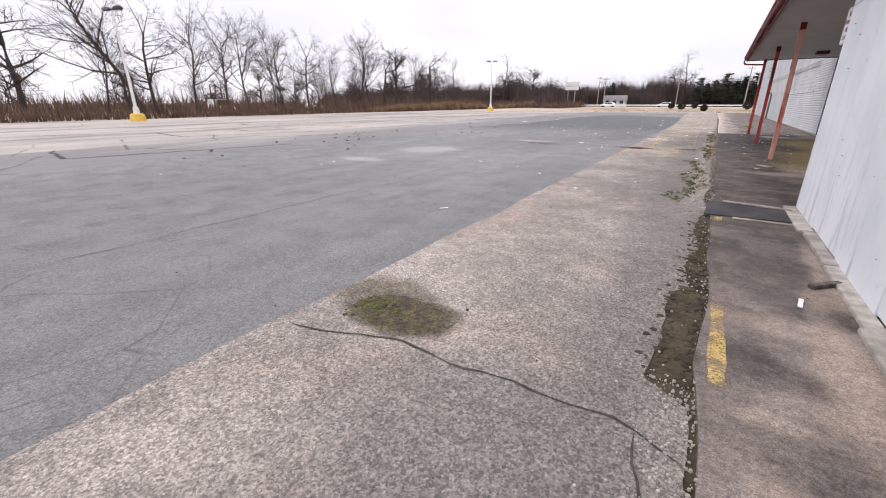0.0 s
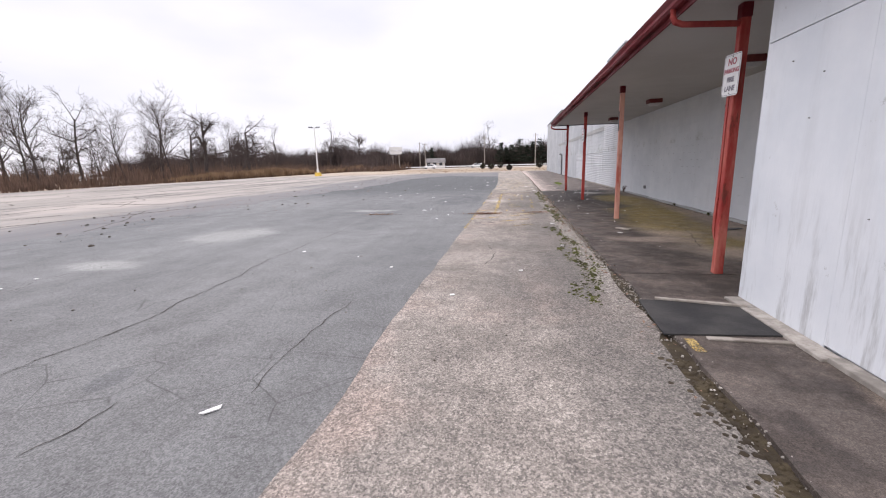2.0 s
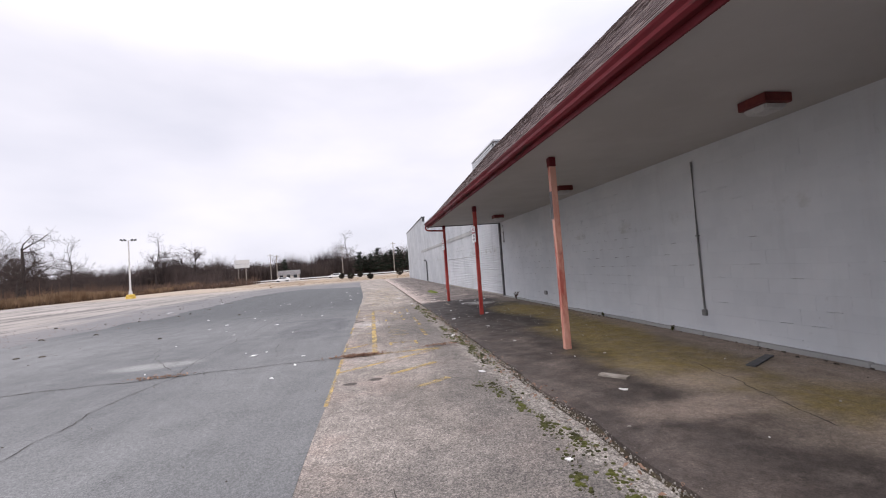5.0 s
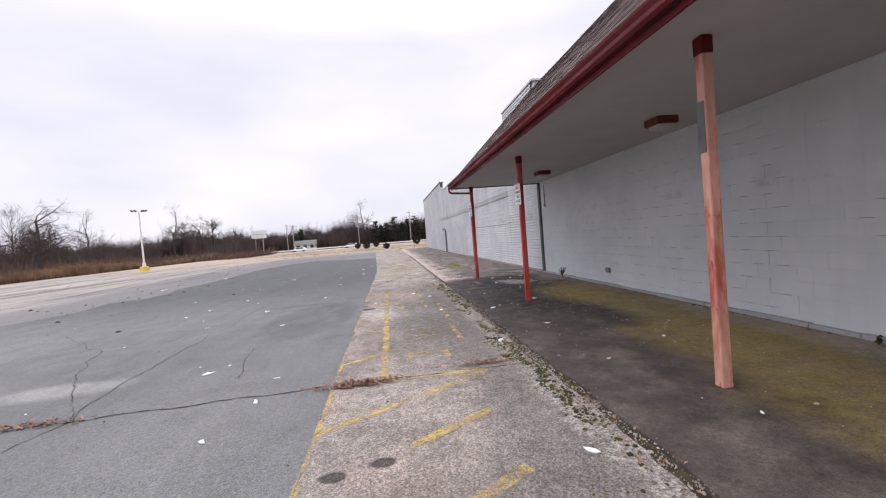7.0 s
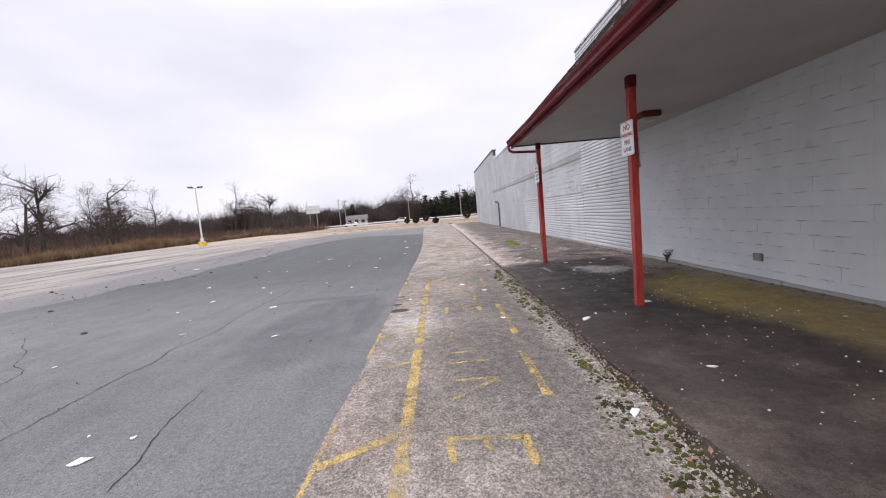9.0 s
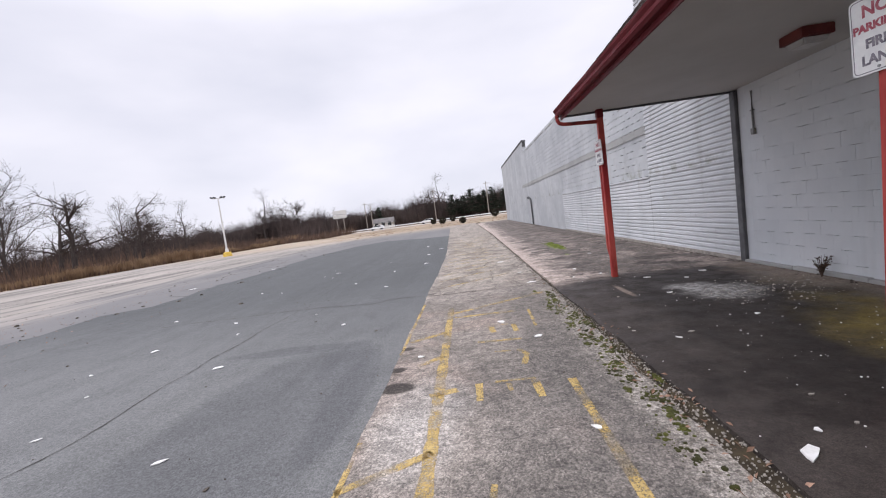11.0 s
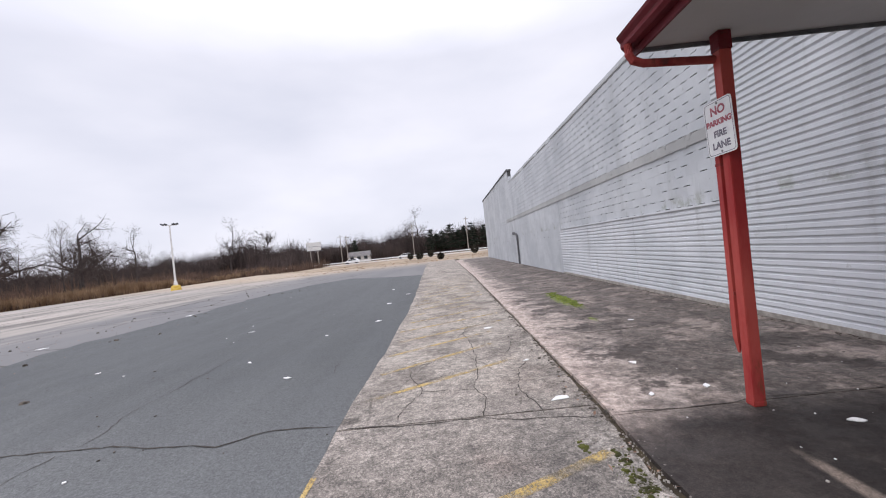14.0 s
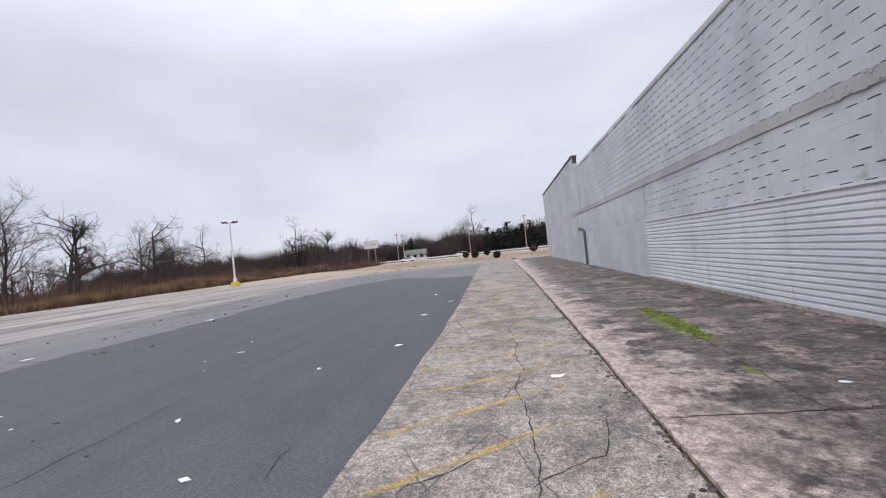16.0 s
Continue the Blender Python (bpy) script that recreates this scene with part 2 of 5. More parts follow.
    col = n.mix(0.4, col, n.mix(n.ramp(stone2, 0.1, 0.9), (0.25, 0.25, 0.25), (0.75, 0.75, 0.75)), 'OVERLAY')
    warp = n.mix(0.3, n.pos, n.noise(0.9, 3), 'ADD')
    crack = n.ramp(n.voronoi(0.75, 'DISTANCE_TO_EDGE', 0, warp, (1.5, 0.8, 1)), 0.0, 0.011, 1, 0)
    crack = n.calc('MULTIPLY', crack, n.calc('MULTIPLY', n.ramp(n.axis(1), 22.0, 23.0, 0, 1), n.ramp(n.noise(0.7, 2, off=3), 0.4, 0.52)))
    col = n.mix(n.calc('MULTIPLY', crack, 0.7), col, (0.07, 0.062, 0.055))
    col = n.mix(0.6, col, n.mix(n.ramp(n.noise(42, 4, 0.8), 0.3, 0.7), (0.25, 0.25, 0.25), (0.75, 0.75, 0.75)), 'OVERLAY')
    n.bump(n.calc('SUBTRACT', stone, n.calc('MULTIPLY', crack, 2.0)), 0.55, 0.006)
    return n.done(col, 0.9, spec=0.25)


def sidewalk_mat():
    n = Nodes("stained_sidewalk_concrete")
    big = n.noise(0.7, 6, 0.65)
    mid = n.noise(3.2, 7, 0.68)
    col = n.mix(n.ramp(big, 0.3, 0.7), (0.235, 0.20, 0.175), (0.42, 0.355, 0.315))
    side = n.ramp(n.axis(0), 1.1, 2.6, -0.04, 0.31)
    frac = n.calc('ADD', n.noise(1.5, 12, 0.68, off=1), side)
    dark = n.calc('MULTIPLY', n.ramp(frac, 0.46, 0.60), n.ramp(n.noise(22, 6, 0.8, off=2), 0.25, 0.6, 0.45, 1))
    col = n.mix(n.calc('MULTIPLY', dark, 0.93), col, (0.062, 0.051, 0.045))
    # darker tone along the canopy stretch, broken by paler patches
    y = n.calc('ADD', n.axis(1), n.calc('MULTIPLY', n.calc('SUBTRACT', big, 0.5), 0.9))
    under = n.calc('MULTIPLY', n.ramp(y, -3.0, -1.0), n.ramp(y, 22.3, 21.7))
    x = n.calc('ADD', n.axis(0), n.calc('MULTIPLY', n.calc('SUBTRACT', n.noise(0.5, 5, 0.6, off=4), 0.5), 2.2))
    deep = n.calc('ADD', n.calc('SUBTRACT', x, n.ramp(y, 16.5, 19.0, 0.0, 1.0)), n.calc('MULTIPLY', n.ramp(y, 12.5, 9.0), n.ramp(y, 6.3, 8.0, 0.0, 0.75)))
    kerb_dark = n.calc('MULTIPLY', under, n.calc('MULTIPLY', n.ramp(deep, 3.3, 2.5), n.ramp(y, 0.3, 3.0, 0.62, 1.0)))
    dark_tone = n.mix(n.ramp(n.noise(1.6, 12, 0.68, off=11), 0.44, 0.68), (0.042, 0.033, 0.029), (0.108, 0.085, 0.072))
    dark_tone = n.mix(n.ramp(y, 13.2, 17.0), dark_tone, n.mix(n.ramp(n.noise(1.4, 10, 0.66, off=51), 0.45, 0.7), (0.015, 0.011, 0.010), (0.032, 0.025, 0.022)))
    col = n.mix(n.calc('MULTIPLY', kerb_dark, 0.92), col, dark_tone)
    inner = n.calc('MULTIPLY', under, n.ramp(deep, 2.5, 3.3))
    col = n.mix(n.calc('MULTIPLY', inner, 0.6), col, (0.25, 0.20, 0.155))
    for bx, by, rx, ry in ((3.6, 15.6, 0.6, 3.6), (3.3, 17.2, 0.7, 1.5), (2.9, 10.6, 0.8, 1.8), (3.2, 13.0, 0.9, 1.2), (3.3, 8.2, 0.6, 0.7)):
        col = n.mix(n.calc('MULTIPLY', n.blob(bx, by, rx, ry, 0.8, 1.6, 0.6), n.ramp(n.noise(5, 8, 0.7, off=71), 0.32, 0.62, 0.35, 0.8)), col, (0.215, 0.16, 0.045))
    for bx, by, rx, ry in ((2.0, 8.7, 0.7, 0.25), (1.72, 20.8, 0.05, 0.4), (2.6, 9.4, 0.5, 0.3), (1.5, 0.7, 0.12, 0.9), (1.7, 2.6, 0.12, 0.9), (1.15, 0.12, 0.22, 0.07), (1.35, 1.2, 0.45, 0.16), (1.62, 0.8, 0.25, 0.3), (1.6, 1.9, 0.15, 0.3), (1.1, -0.5, 0.12, 0.3), (1.45, 0.3, 0.3, 0.12), (4.15, 12.0, 0.32, 3.4), (3.7, 9.0, 0.35, 0.7), (4.1, 8.0, 0.3, 1.2), (3.0, 7.6, 0.5, 0.4)):
        col = n.mix(n.calc('MULTIPLY', n.blob(bx, by, rx, ry, 0.9, 3.0, 0.55), 0.55), col, (0.34, 0.27, 0.22))
    for bx, by, rx, ry in ((2.85, 20.1, 0.45, 0.45), (2.6, 20.6, 0.3, 0.2)):
        col = n.mix(n.calc('MULTIPLY', n.blob(bx, by, rx, ry, 0.8, 4.0, 0.7), n.ramp(n.noise(14, 8, 0.75, off=61), 0.4, 0.6, 0.2, 0.85)), col, (0.42, 0.41, 0.40))
    for bx, by, rx, ry in ((2.28, 28.8, 0.2, 1.4), (2.1, 26.1, 0.06, 0.2)):
        col = n.mix(n.calc('MULTIPLY', n.blob(bx, by, rx, ry, 0.4, 4, 0.5), 0.8), col, (0.13, 0.16, 0.03))
    scab = n.calc('MULTIPLY', n.ramp(n.noise(1.3, 13, 0.68, off=31), 0.49, 0.60), n.calc('MAXIMUM', n.ramp(y, 21.7, 22.2, 0.0, 1.0), n.calc('MULTIPLY', n.ramp(y, 16.0, 5.0), 0.3)))
    col = n.mix(n.calc('MULTIPLY', scab, 0.58), col, (0.33, 0.275, 0.24))
    rot = n.calc('MULTIPLY', n.ramp(n.noise(2.1, 12, 0.68, off=41), 0.51, 0.60), n.ramp(y, 21.8, 22.6, 0.2, 0.9))
    col = n.mix(rot, col, (0.05, 0.04, 0.035))
    edge = n.calc('MULTIPLY', n.ramp(n.axis(0), 1.35, 0.85), n.ramp(y, 21.4, 22.6))
    col = n.mix(n.calc('MULTIPLY', edge, n.ramp(n.noise(6, 8, 0.7, off=23), 0.35, 0.6, 0.25, 0.8)), col, (0.46, 0.375, 0.33))
    mott = n.ramp(n.noise(9, 10, 0.78, off=29), 0.36, 0.64)
    col = n.mix(n.ramp(y, 21.0, 22.5, 0.25, 0.75), col, n.mix(mott, (0.24, 0.235, 0.23), (0.76, 0.75, 0.74)), 'OVERLAY')
    col = n.mix(0.55, col, n.mix(n.ramp(n.noise(38, 5, 0.8, off=4), 0.3, 0.7), (0.22, 0.22, 0.22), (0.78, 0.78, 0.78)), 'OVERLAY')
    grit = n.noise(110, 3, 0.75)
    col = n.mix(0.8, col, n.mix(n.ramp(grit, 0.25, 0.75), (0.2, 0.2, 0.2), (0.8, 0.8, 0.8)), 'OVERLAY')
    n.bump(n.calc('ADD', grit, mid), 0.35, 0.006)
    rough = n.ramp(mid, 0.35, 0.7, 0.62, 0.92)
    return n.done(col, rough, spec=0.3)


def wall_mat(name, c1, c2, dirt=0.4, streaks=0.35, vary=None):
    n = Nodes(name)
    col = n.mix(n.ramp(n.noise(0.6, 5, 0.6), 0.35, 0.68), c1, c2)
    st = n.ramp(n.noise(2.2, 5, 0.65, stretch=(1, 1, 0.12)), 0.53, 0.72)
    col = n.mix(n.calc('MULTIPLY', st, streaks), col, (0.33, 0.33, 0.33))
    sp = n.ramp(n.noise(7.0, 6, 0.7, off=6), 0.62, 0.72)
    col = n.mix(n.calc('MULTIPLY', sp, dirt), col, (0.23, 0.22, 0.205))
    peel = n.calc('MULTIPLY', n.ramp(n.axis(2), 2.25, 1.98), n.ramp(n.axis(2), 1.9, 1.93))
    peel = n.calc('MULTIPLY', peel, n.ramp(n.noise(1.8, 6, 0.7, off=3), 0.52, 0.66))
    col = n.mix(n.calc('MULTIPLY', peel, dirt * 1.2), col, (0.19, 0.195, 0.13))
    if vary:
        r = n.random() if vary == 'object' else n.island()
        col = n.mix(0.07, col, n.mix(r, (0.25, 0.25, 0.25), (0.75, 0.75, 0.75)), 'OVERLAY')
    f = n.noise(70, 4, 0.65)
    n.bump(f, 0.25, 0.006)
    return n.done(col, 0.75, spec=0.3)


def plywood_mat():
    n = Nodes("white_painted_plywood")
    col = n.mix(n.ramp(n.noise(0.9, 5, 0.6), 0.3, 0.7), (0.58, 0.61, 0.65), (0.69, 0.71, 0.74))
    st = n.ramp(n.noise(3.4, 6, 0.7, stretch=(1, 1, 0.14)), 0.5, 0.68)
    low = n.ramp(n.axis(2), 1.3, 0.3, 0.12, 0.85)
    col = n.mix(n.calc('MULTIPLY', st, low), col, (0.33, 0.33, 0.33))
    sp = n.ramp(n.noise(4.0, 6, 0.75, off=6), 0.64, 0.7)
    col = n.mix(n.calc('MULTIPLY', sp, 0.5), col, (0.30, 0.30, 0.29))
    f = n.noise(40, 4, 0.6, stretch=(1, 1, 0.2))
    n.bump(f, 0.3, 0.004)
    return n.done(col, 0.6, spec=0.35)


def red_mat(name, base, fade, rust, scale=3.0, thresh=0.5, stretch=(1, 1, 0.25)):
    n = Nodes(name)
    a = n.noise(scale, 6, 0.65, stretch=stretch)
    col = n.mix(n.ramp(a, thresh - 0.14, thresh + 0.16), base, fade)
    b = n.noise(scale * 2.3, 6, 0.7, stretch=stretch, off=8)
    col = n.mix(n.ramp(b, 0.58, 0.68), col, rust)
    f = n.noise(60, 3, 0.6)
    n.bump(n.calc('ADD', b, n.calc('MULTIPLY', f, 0.3)), 0.35, 0.004)
    return n.done(col, n.ramp(b, 0.4, 0.65, 0.5, 0.85), spec=0.25)


def paint_mat():
    n = Nodes("worn_yellow_paint")
    col = n.mix(n.noise(9, 4), (0.46, 0.31, 0.085), (0.58, 0.44, 0.20))
    n.done(col, 0.8, spec=0.3)
    a = n.ramp(n.noise(2.4, 8, 0.75), 0.37, 0.60, 0.05, 0.98)
    a = n.calc('MULTIPLY', n.calc('MULTIPLY', a, n.ramp(n.noise(60, 4, 0.75), 0.30, 0.58, 0.15, 1.0)), n.ramp(n.axis(1), 21.6, 23.5, 1.0, 0.95))
    n.link(a, n.b.inputs["Alpha"])
    return n.m


def glass_mat():
    n = Nodes("car_glass")
    n.b.inputs["Roughness"].default_value = 0.08
    return n.done((0.03, 0.035, 0.04), 0.08, spec=0.6)


M = dict(
    asphalt=asphalt_mat(), lot=lot_mat(), apron=apron_mat(), sidewalk=sidewalk_mat(),
    block=wall_mat("pale_grey_painted_block", (0.42, 0.435, 0.455), (0.52, 0.535, 0.55), 0.45, 0.3, 'island'),
    blockp=wall_mat("pale_grey_painted_block_piece", (0.42, 0.435, 0.455), (0.52, 0.535, 0.55), 0.45, 0.3, 'object'),
    grey=wall_mat("blue_grey_painted_block", (0.57, 0.595, 0.62), (0.65, 0.67, 0.69), 0.2, 0.14, 'island'),
    greyp=wall_mat("blue_grey_painted_block_piece", (0.57, 0.595, 0.62), (0.65, 0.67, 0.69), 0.2, 0.14, 'object'),
    siding=wall_mat("grey_corrugated_siding", (0.52, 0.535, 0.555), (0.61, 0.62, 0.64), 0.35, 0.4),
    band=wall_mat("bare_concrete_band", (0.33, 0.33, 0.325), (0.42, 0.42, 0.41), 0.8, 0.4),
    joint=simple("mortar_shadow_joint", (0.05, 0.05, 0.05), (0.09, 0.09, 0.09)),
    jamb=simple("dark_grey_jamb", (0.09, 0.09, 0.095), (0.14, 0.14, 0.145), 3),
    ply=plywood_mat(),
    soffit=wall_mat("off_white_soffit", (0.43, 0.415, 0.40), (0.49, 0.475, 0.46), 0.14, 0.12),
    red=red_mat("red_gutter_paint", (0.105, 0.009, 0.014), (0.16, 0.016, 0.022), (0.06, 0.02, 0.018), 2, 0.55, (1, 0.15, 1)),
    postred=red_mat("red_post_paint", (0.30, 0.028, 0.028), (0.42, 0.075, 0.06), (0.20, 0.055, 0.035)),
    postfade=red_mat("faded_red_post_paint", (0.34, 0.05, 0.038), (0.64, 0.36, 0.28), (0.12, 0.032, 0.022), 4.2, 0.48),
    postmid=red_mat("weathered_red_post_paint", (0.30, 0.036, 0.032), (0.50, 0.17, 0.13), (0.16, 0.04, 0.03), 3.4, 0.54),
    spout=red_mat("faded_downspout_paint", (0.20, 0.022, 0.022), (0.31, 0.06, 0.05), (0.12, 0.035, 0.03)),
    shingle=simple("brown_asphalt_shingle", (0.085, 0.06, 0.058), (0.15, 0.11, 0.10), 4, 0.95, vary='island', fine=120),
    fixred=simple("dark_red_fixture_metal", (0.11, 0.02, 0.02), (0.16, 0.035, 0.03), 8, 0.5),
    diffuser=simple("milky_diffuser", (0.42, 0.41, 0.40), (0.5, 0.49, 0.48), 9, 0.35, bump=0.05),
    signwhite=simple("weathered_white_sign", (0.68, 0.68, 0.68), (0.78, 0.78, 0.77), 9, 0.5, bump=0.05),
    signred=simple("faded_sign_red", (0.33, 0.07, 0.10), (0.42, 0.15, 0.17), 30, 0.6, bump=0.0),
    signgrey=simple("faded_sign_grey", (0.13, 0.12, 0.15), (0.24, 0.22, 0.25), 30, 0.6, bump=0.0),
    metal=simple("dull_grey_metal", (0.17, 0.17, 0.17), (0.26, 0.26, 0.26), 9, 0.5),
    pole=simple("white_painted_pole", (0.62, 0.60, 0.58), (0.74, 0.73, 0.71), 4, 0.5),
    yellow=simple("yellow_concrete_base", (0.52, 0.34, 0.05), (0.66, 0.47, 0.12), 4, 0.85),
    darkhead=simple("dark_lamp_head", (0.03, 0.03, 0.032), (0.055, 0.055, 0.06), 6, 0.5),
    bark=simple("grey_brown_bark", (0.042, 0.033, 0.03), (0.082, 0.066, 0.06), 5, 0.95, stretch=(1, 1, 0.2)),
    twig=simple("reddish_twigs", (0.04, 0.03, 0.027), (0.08, 0.06, 0.053), 2, 0.95, vary='island'),
    brush=simple("brown_brush", (0.08, 0.052, 0.04), (0.17, 0.11, 0.08), 0.4, 0.95, vary='island'),
    reed=simple("tan_reeds", (0.17, 0.105, 0.06), (0.31, 0.21, 0.125), 0.4, 0.95, vary='island'),
    farwood=simple("dark_far_wood", (0.055, 0.042, 0.039), (0.105, 0.078, 0.07), 0.15, 0.95, vary='island'),
    mossgreen=simple("bright_green_moss", (0.085, 0.11, 0.018), (0.16, 0.19, 0.035), 5.0, 0.98, bump=0.8, fine=160, vary='island'),
    conifer=simple("dark_conifer_needles", (0.014, 0.021, 0.014), (0.032, 0.042, 0.026), 2, 0.9, vary='island'),
    shrub=simple("dark_shrub_leaves", (0.018, 0.016, 0.011), (0.042, 0.036, 0.022), 3, 0.8, vary='island'),
    moss=simple("green_brown_moss", (0.035, 0.034, 0.013), (0.095, 0.10, 0.022), 3.0, 0.98, bump=0.8, fine=160, vary='island'),
    soil=simple("dark_wet_soil", (0.036, 0.027, 0.018), (0.075, 0.058, 0.034), 5, 0.95, bump=0.8, fine=90),
    ground=simple("dry_grass_ground", (0.20, 0.15, 0.10), (0.36, 0.29, 0.21), 0.12, 0.98, fine=8),
    road=simple("far_road", (0.42, 0.40, 0.385), (0.5, 0.48, 0.465), 0.2, 0.9),
    crack=simple("dirt_filled_crack", (0.035, 0.03, 0.027), (0.07, 0.062, 0.052), 9, 0.98, bump=0.6),
    pale=simple("pale_broken_concrete", (0.26, 0.235, 0.21), (0.42, 0.385, 0.345), 8, 0.9, bump=0.6, vary='island'),
    litter=simple("white_litter", (0.70, 0.69, 0.67), (0.82, 0.81, 0.80), 12, 0.7, bump=0.1),
    debris=simple("dark_debris", (0.05, 0.042, 0.035), (0.13, 0.11, 0.09), 12, 0.95, vary='island'),
    leaf=simple("brown_dead_leaves", (0.19, 0.11, 0.075), (0.34, 0.22, 0.16), 6, 0.9, vary='island'),
    mat=simple("black_rubber_mat", (0.028, 0.027, 0.028), (0.055, 0.052, 0.05), 3, 0.75, bump=0.5),
    wood=simple("grey_weathered_wood", (0.24, 0.21, 0.18), (0.38, 0.34, 0.30), 6, 0.9, stretch=(1, 0.1, 1)),
    kerbyellow=paint_mat(), glass=glass_mat(),
    carwhite=simple("white_car_paint", (0.68, 0.68, 0.68), (0.76, 0.76, 0.76), 2, 0.35, bump=0.0, spec=0.5),
    cardark=simple("dark_car_paint", (0.05, 0.055, 0.065), (0.08, 0.085, 0.09), 2, 0.35, bump=0.0, spec=0.5),
    tyre=simple("tyre_rubber", (0.02, 0.02, 0.02), (0.035, 0.035, 0.035), 6, 0.9),
    house=simple("pale_house_siding", (0.5, 0.49, 0.47), (0.6, 0.58, 0.56), 1, 0.8),
    houseroof=simple("grey_house_roof", (0.13, 0.12, 0.12), (0.19, 0.18, 0.17), 1, 0.9),
)


# ---- geometry helpers ----
def box(bm, x0, y0, z0, x1, y1, z1):
    v = [bm.verts.new(p) for p in ((x0, y0, z0), (x1, y0, z0), (x1, y1, z0), (x0, y1, z0), (x0, y0, z1), (x1, y0, z1), (x1, y1, z1), (x0, y1, z1))]
    for f in ((3, 2, 1, 0), (4, 5, 6, 7), (0, 1, 5, 4), (1, 2, 6, 5), (2, 3, 7, 6), (3, 0, 4, 7)):
        bm.faces.new([v[i] for i in f])
    return v


def tube(bm, pts, radii, sides=8, cap=True):
    rings = []
    for i, p in enumerate(pts):
        p = Vector(p)
        d = Vector(pts[min(i + 1, len(pts) - 1)]) - Vector(pts[max(i - 1, 0)])
        q = d.to_track_quat('Z', 'Y')
        rings.append([bm.verts.new(p + q @ Vector((radii[i] * math.cos(a), radii[i] * math.sin(a), 0))) for a in (2 * math.pi * k / sides for k in range(sides))])
    for a, b in zip(rings, rings[1:]):
        for k in range(sides):
            bm.faces.new((a[k], a[(k + 1) % sides], b[(k + 1) % sides], b[k]))
    if cap:
        bm.faces.new(rings[0][::-1])
        bm.faces.new(rings[-1])


def slab(bm, pts, z0, z1):
    """An upright prism over a counter-clockwise outline."""
    lo = [bm.verts.new((x, y, z0)) for x, y in pts]
    hi = [bm.verts.new((x, y, z1)) for x, y in pts]
    bm.faces.new(hi)
    bm.faces.new(lo[::-1])
    for i in range(len(pts)):
        j = (i + 1) % len(pts)
        bm.faces.new((lo[i], lo[j], hi[j], hi[i]))


def mesh_of(name, bm, material, bevel=0.0, smooth=False):
    if bevel:
        bmesh.ops.bevel(bm, geom=bm.edges[:], offset=bevel, segments=2, affect='EDGES', clamp_overlap=True)
    me = bpy.data.meshes.new(name)
    bm.to_mesh(me)
    bm.free()
    me.materials.append(material)
    if smooth:
        for p in me.polygons:
            p.use_smooth = True
    return me


def part(name, bm, material, parent=None, label="", bevel=0.0, smooth=False):
    ob = new(name, mesh_of(name, bm, material, bevel, smooth))
    if parent is not None:
        ob.parent = parent
    return tagged(ob, label)


def thing(name, label, category, group="", at=(0, 0, 0), kind=""):
    ob = new(name)
    ob.location = at
    ob.empty_display_size = 0.2
    return tagged(ob, label, category, group, kind)


def setting(name, bm, material, label, category, bevel=0.0, kind="structure"):
    return tagged(part(name, bm, material, None, "", bevel), label, category, "", kind)


RNG = random.Random(7)
# ---- end of helpers of the scene ----

# ---- ground ----
def wavy(y0, y1, step, x, amp, seed, freq=1.0):
    """Points of a worn edge running along y at about x."""
    n = max(2, int((y1 - y0) / step))
    return [(x(y0 + (y1 - y0) * i / n) + amp * noise.noise((seed, (y0 + (y1 - y0) * i / n) * freq, 0.3)) + 0.4 * amp * noise.noise((seed + 5, (y0 + (y1 - y0) * i / n) * freq * 5, 0.3)), y0 + (y1 - y0) * i / n) for i in range(n + 1)]


bm = bmesh.new()
slab(bm, [(-2500, -2500), (2500, -2500), (2500, 2500), (-2500, 2500)], -0.4, -0.07)
setting("ground", bm, M["ground"], "dry tan grass and bare soil around the lot", "ground")

bm = bmesh.new()
left = wavy(-60, 112, 2.0, lambda y: -45.5 + 0.02 * y, 1.6, 2.0, 0.15)
slab(bm, [(30, -60), (30, 68), (9, 73), (2, 75), (-9, 77), (-20, 82), (-30, 96), *left[::-1]], -0.3, -0.014)
setting("parking_lot", bm, M["lot"], "pale cracked worn parking lot paving", "parking lot")

EDGE = lambda y: -1.64 if y < 30 else -1.64 - (y - 30) * 0.036
bm = bmesh.new()
ra = wavy(-60, 46.2, 0.35, EDGE, 0.045, 11.0, 0.8)
la = wavy(-60, 43, 0.7, lambda y: -11.6 + (0.6 if y > 26 else 0), 0.75, 14.0, 0.35)
slab(bm, [*ra, (-4.5, 47.5), (-8.3, 51.5), (-10.2, 48.5), *la[::-1]], -0.25, -0.004)
setting("asphalt_lane", bm, M["asphalt"], "dark grey worn asphalt driving lane with cracks", "asphalt")

KERB = lambda y: 0.83 if y < 40 else 0.83 - (y - 40) * 0.012
apron = thing("concrete_apron", "exposed aggregate concrete fire lane with worn yellow paint", "concrete lane", kind="structure")
joints = [-60, -30, -12, 12.9, 22.4, 34.0, 46.5, 58.0, 74.0]
for a, b in zip(joints, joints[1:]):
    bm = bmesh.new()
    g = 0.012
    le = [(x + 0.004, y) for x, y in wavy(a + g, b - g, 0.35, EDGE, 0.045, 11.0, 0.8)]
    ri = [(x - (0.03 if y < 0.2 else 0.235 if y < 1.6 else 0.13 if y < 4.3 else (0.085 if y < 21.9 else 0.035)), y) for x, y in wavy(a + g, b - g, 0.16, KERB, 0.07 if b < 23 else 0.025, 21.0, 1.6)]
    slab(bm, [*ri, *le[::-1]], -0.25, 0.0)
    part("slab", bm, M["apron"], apron)

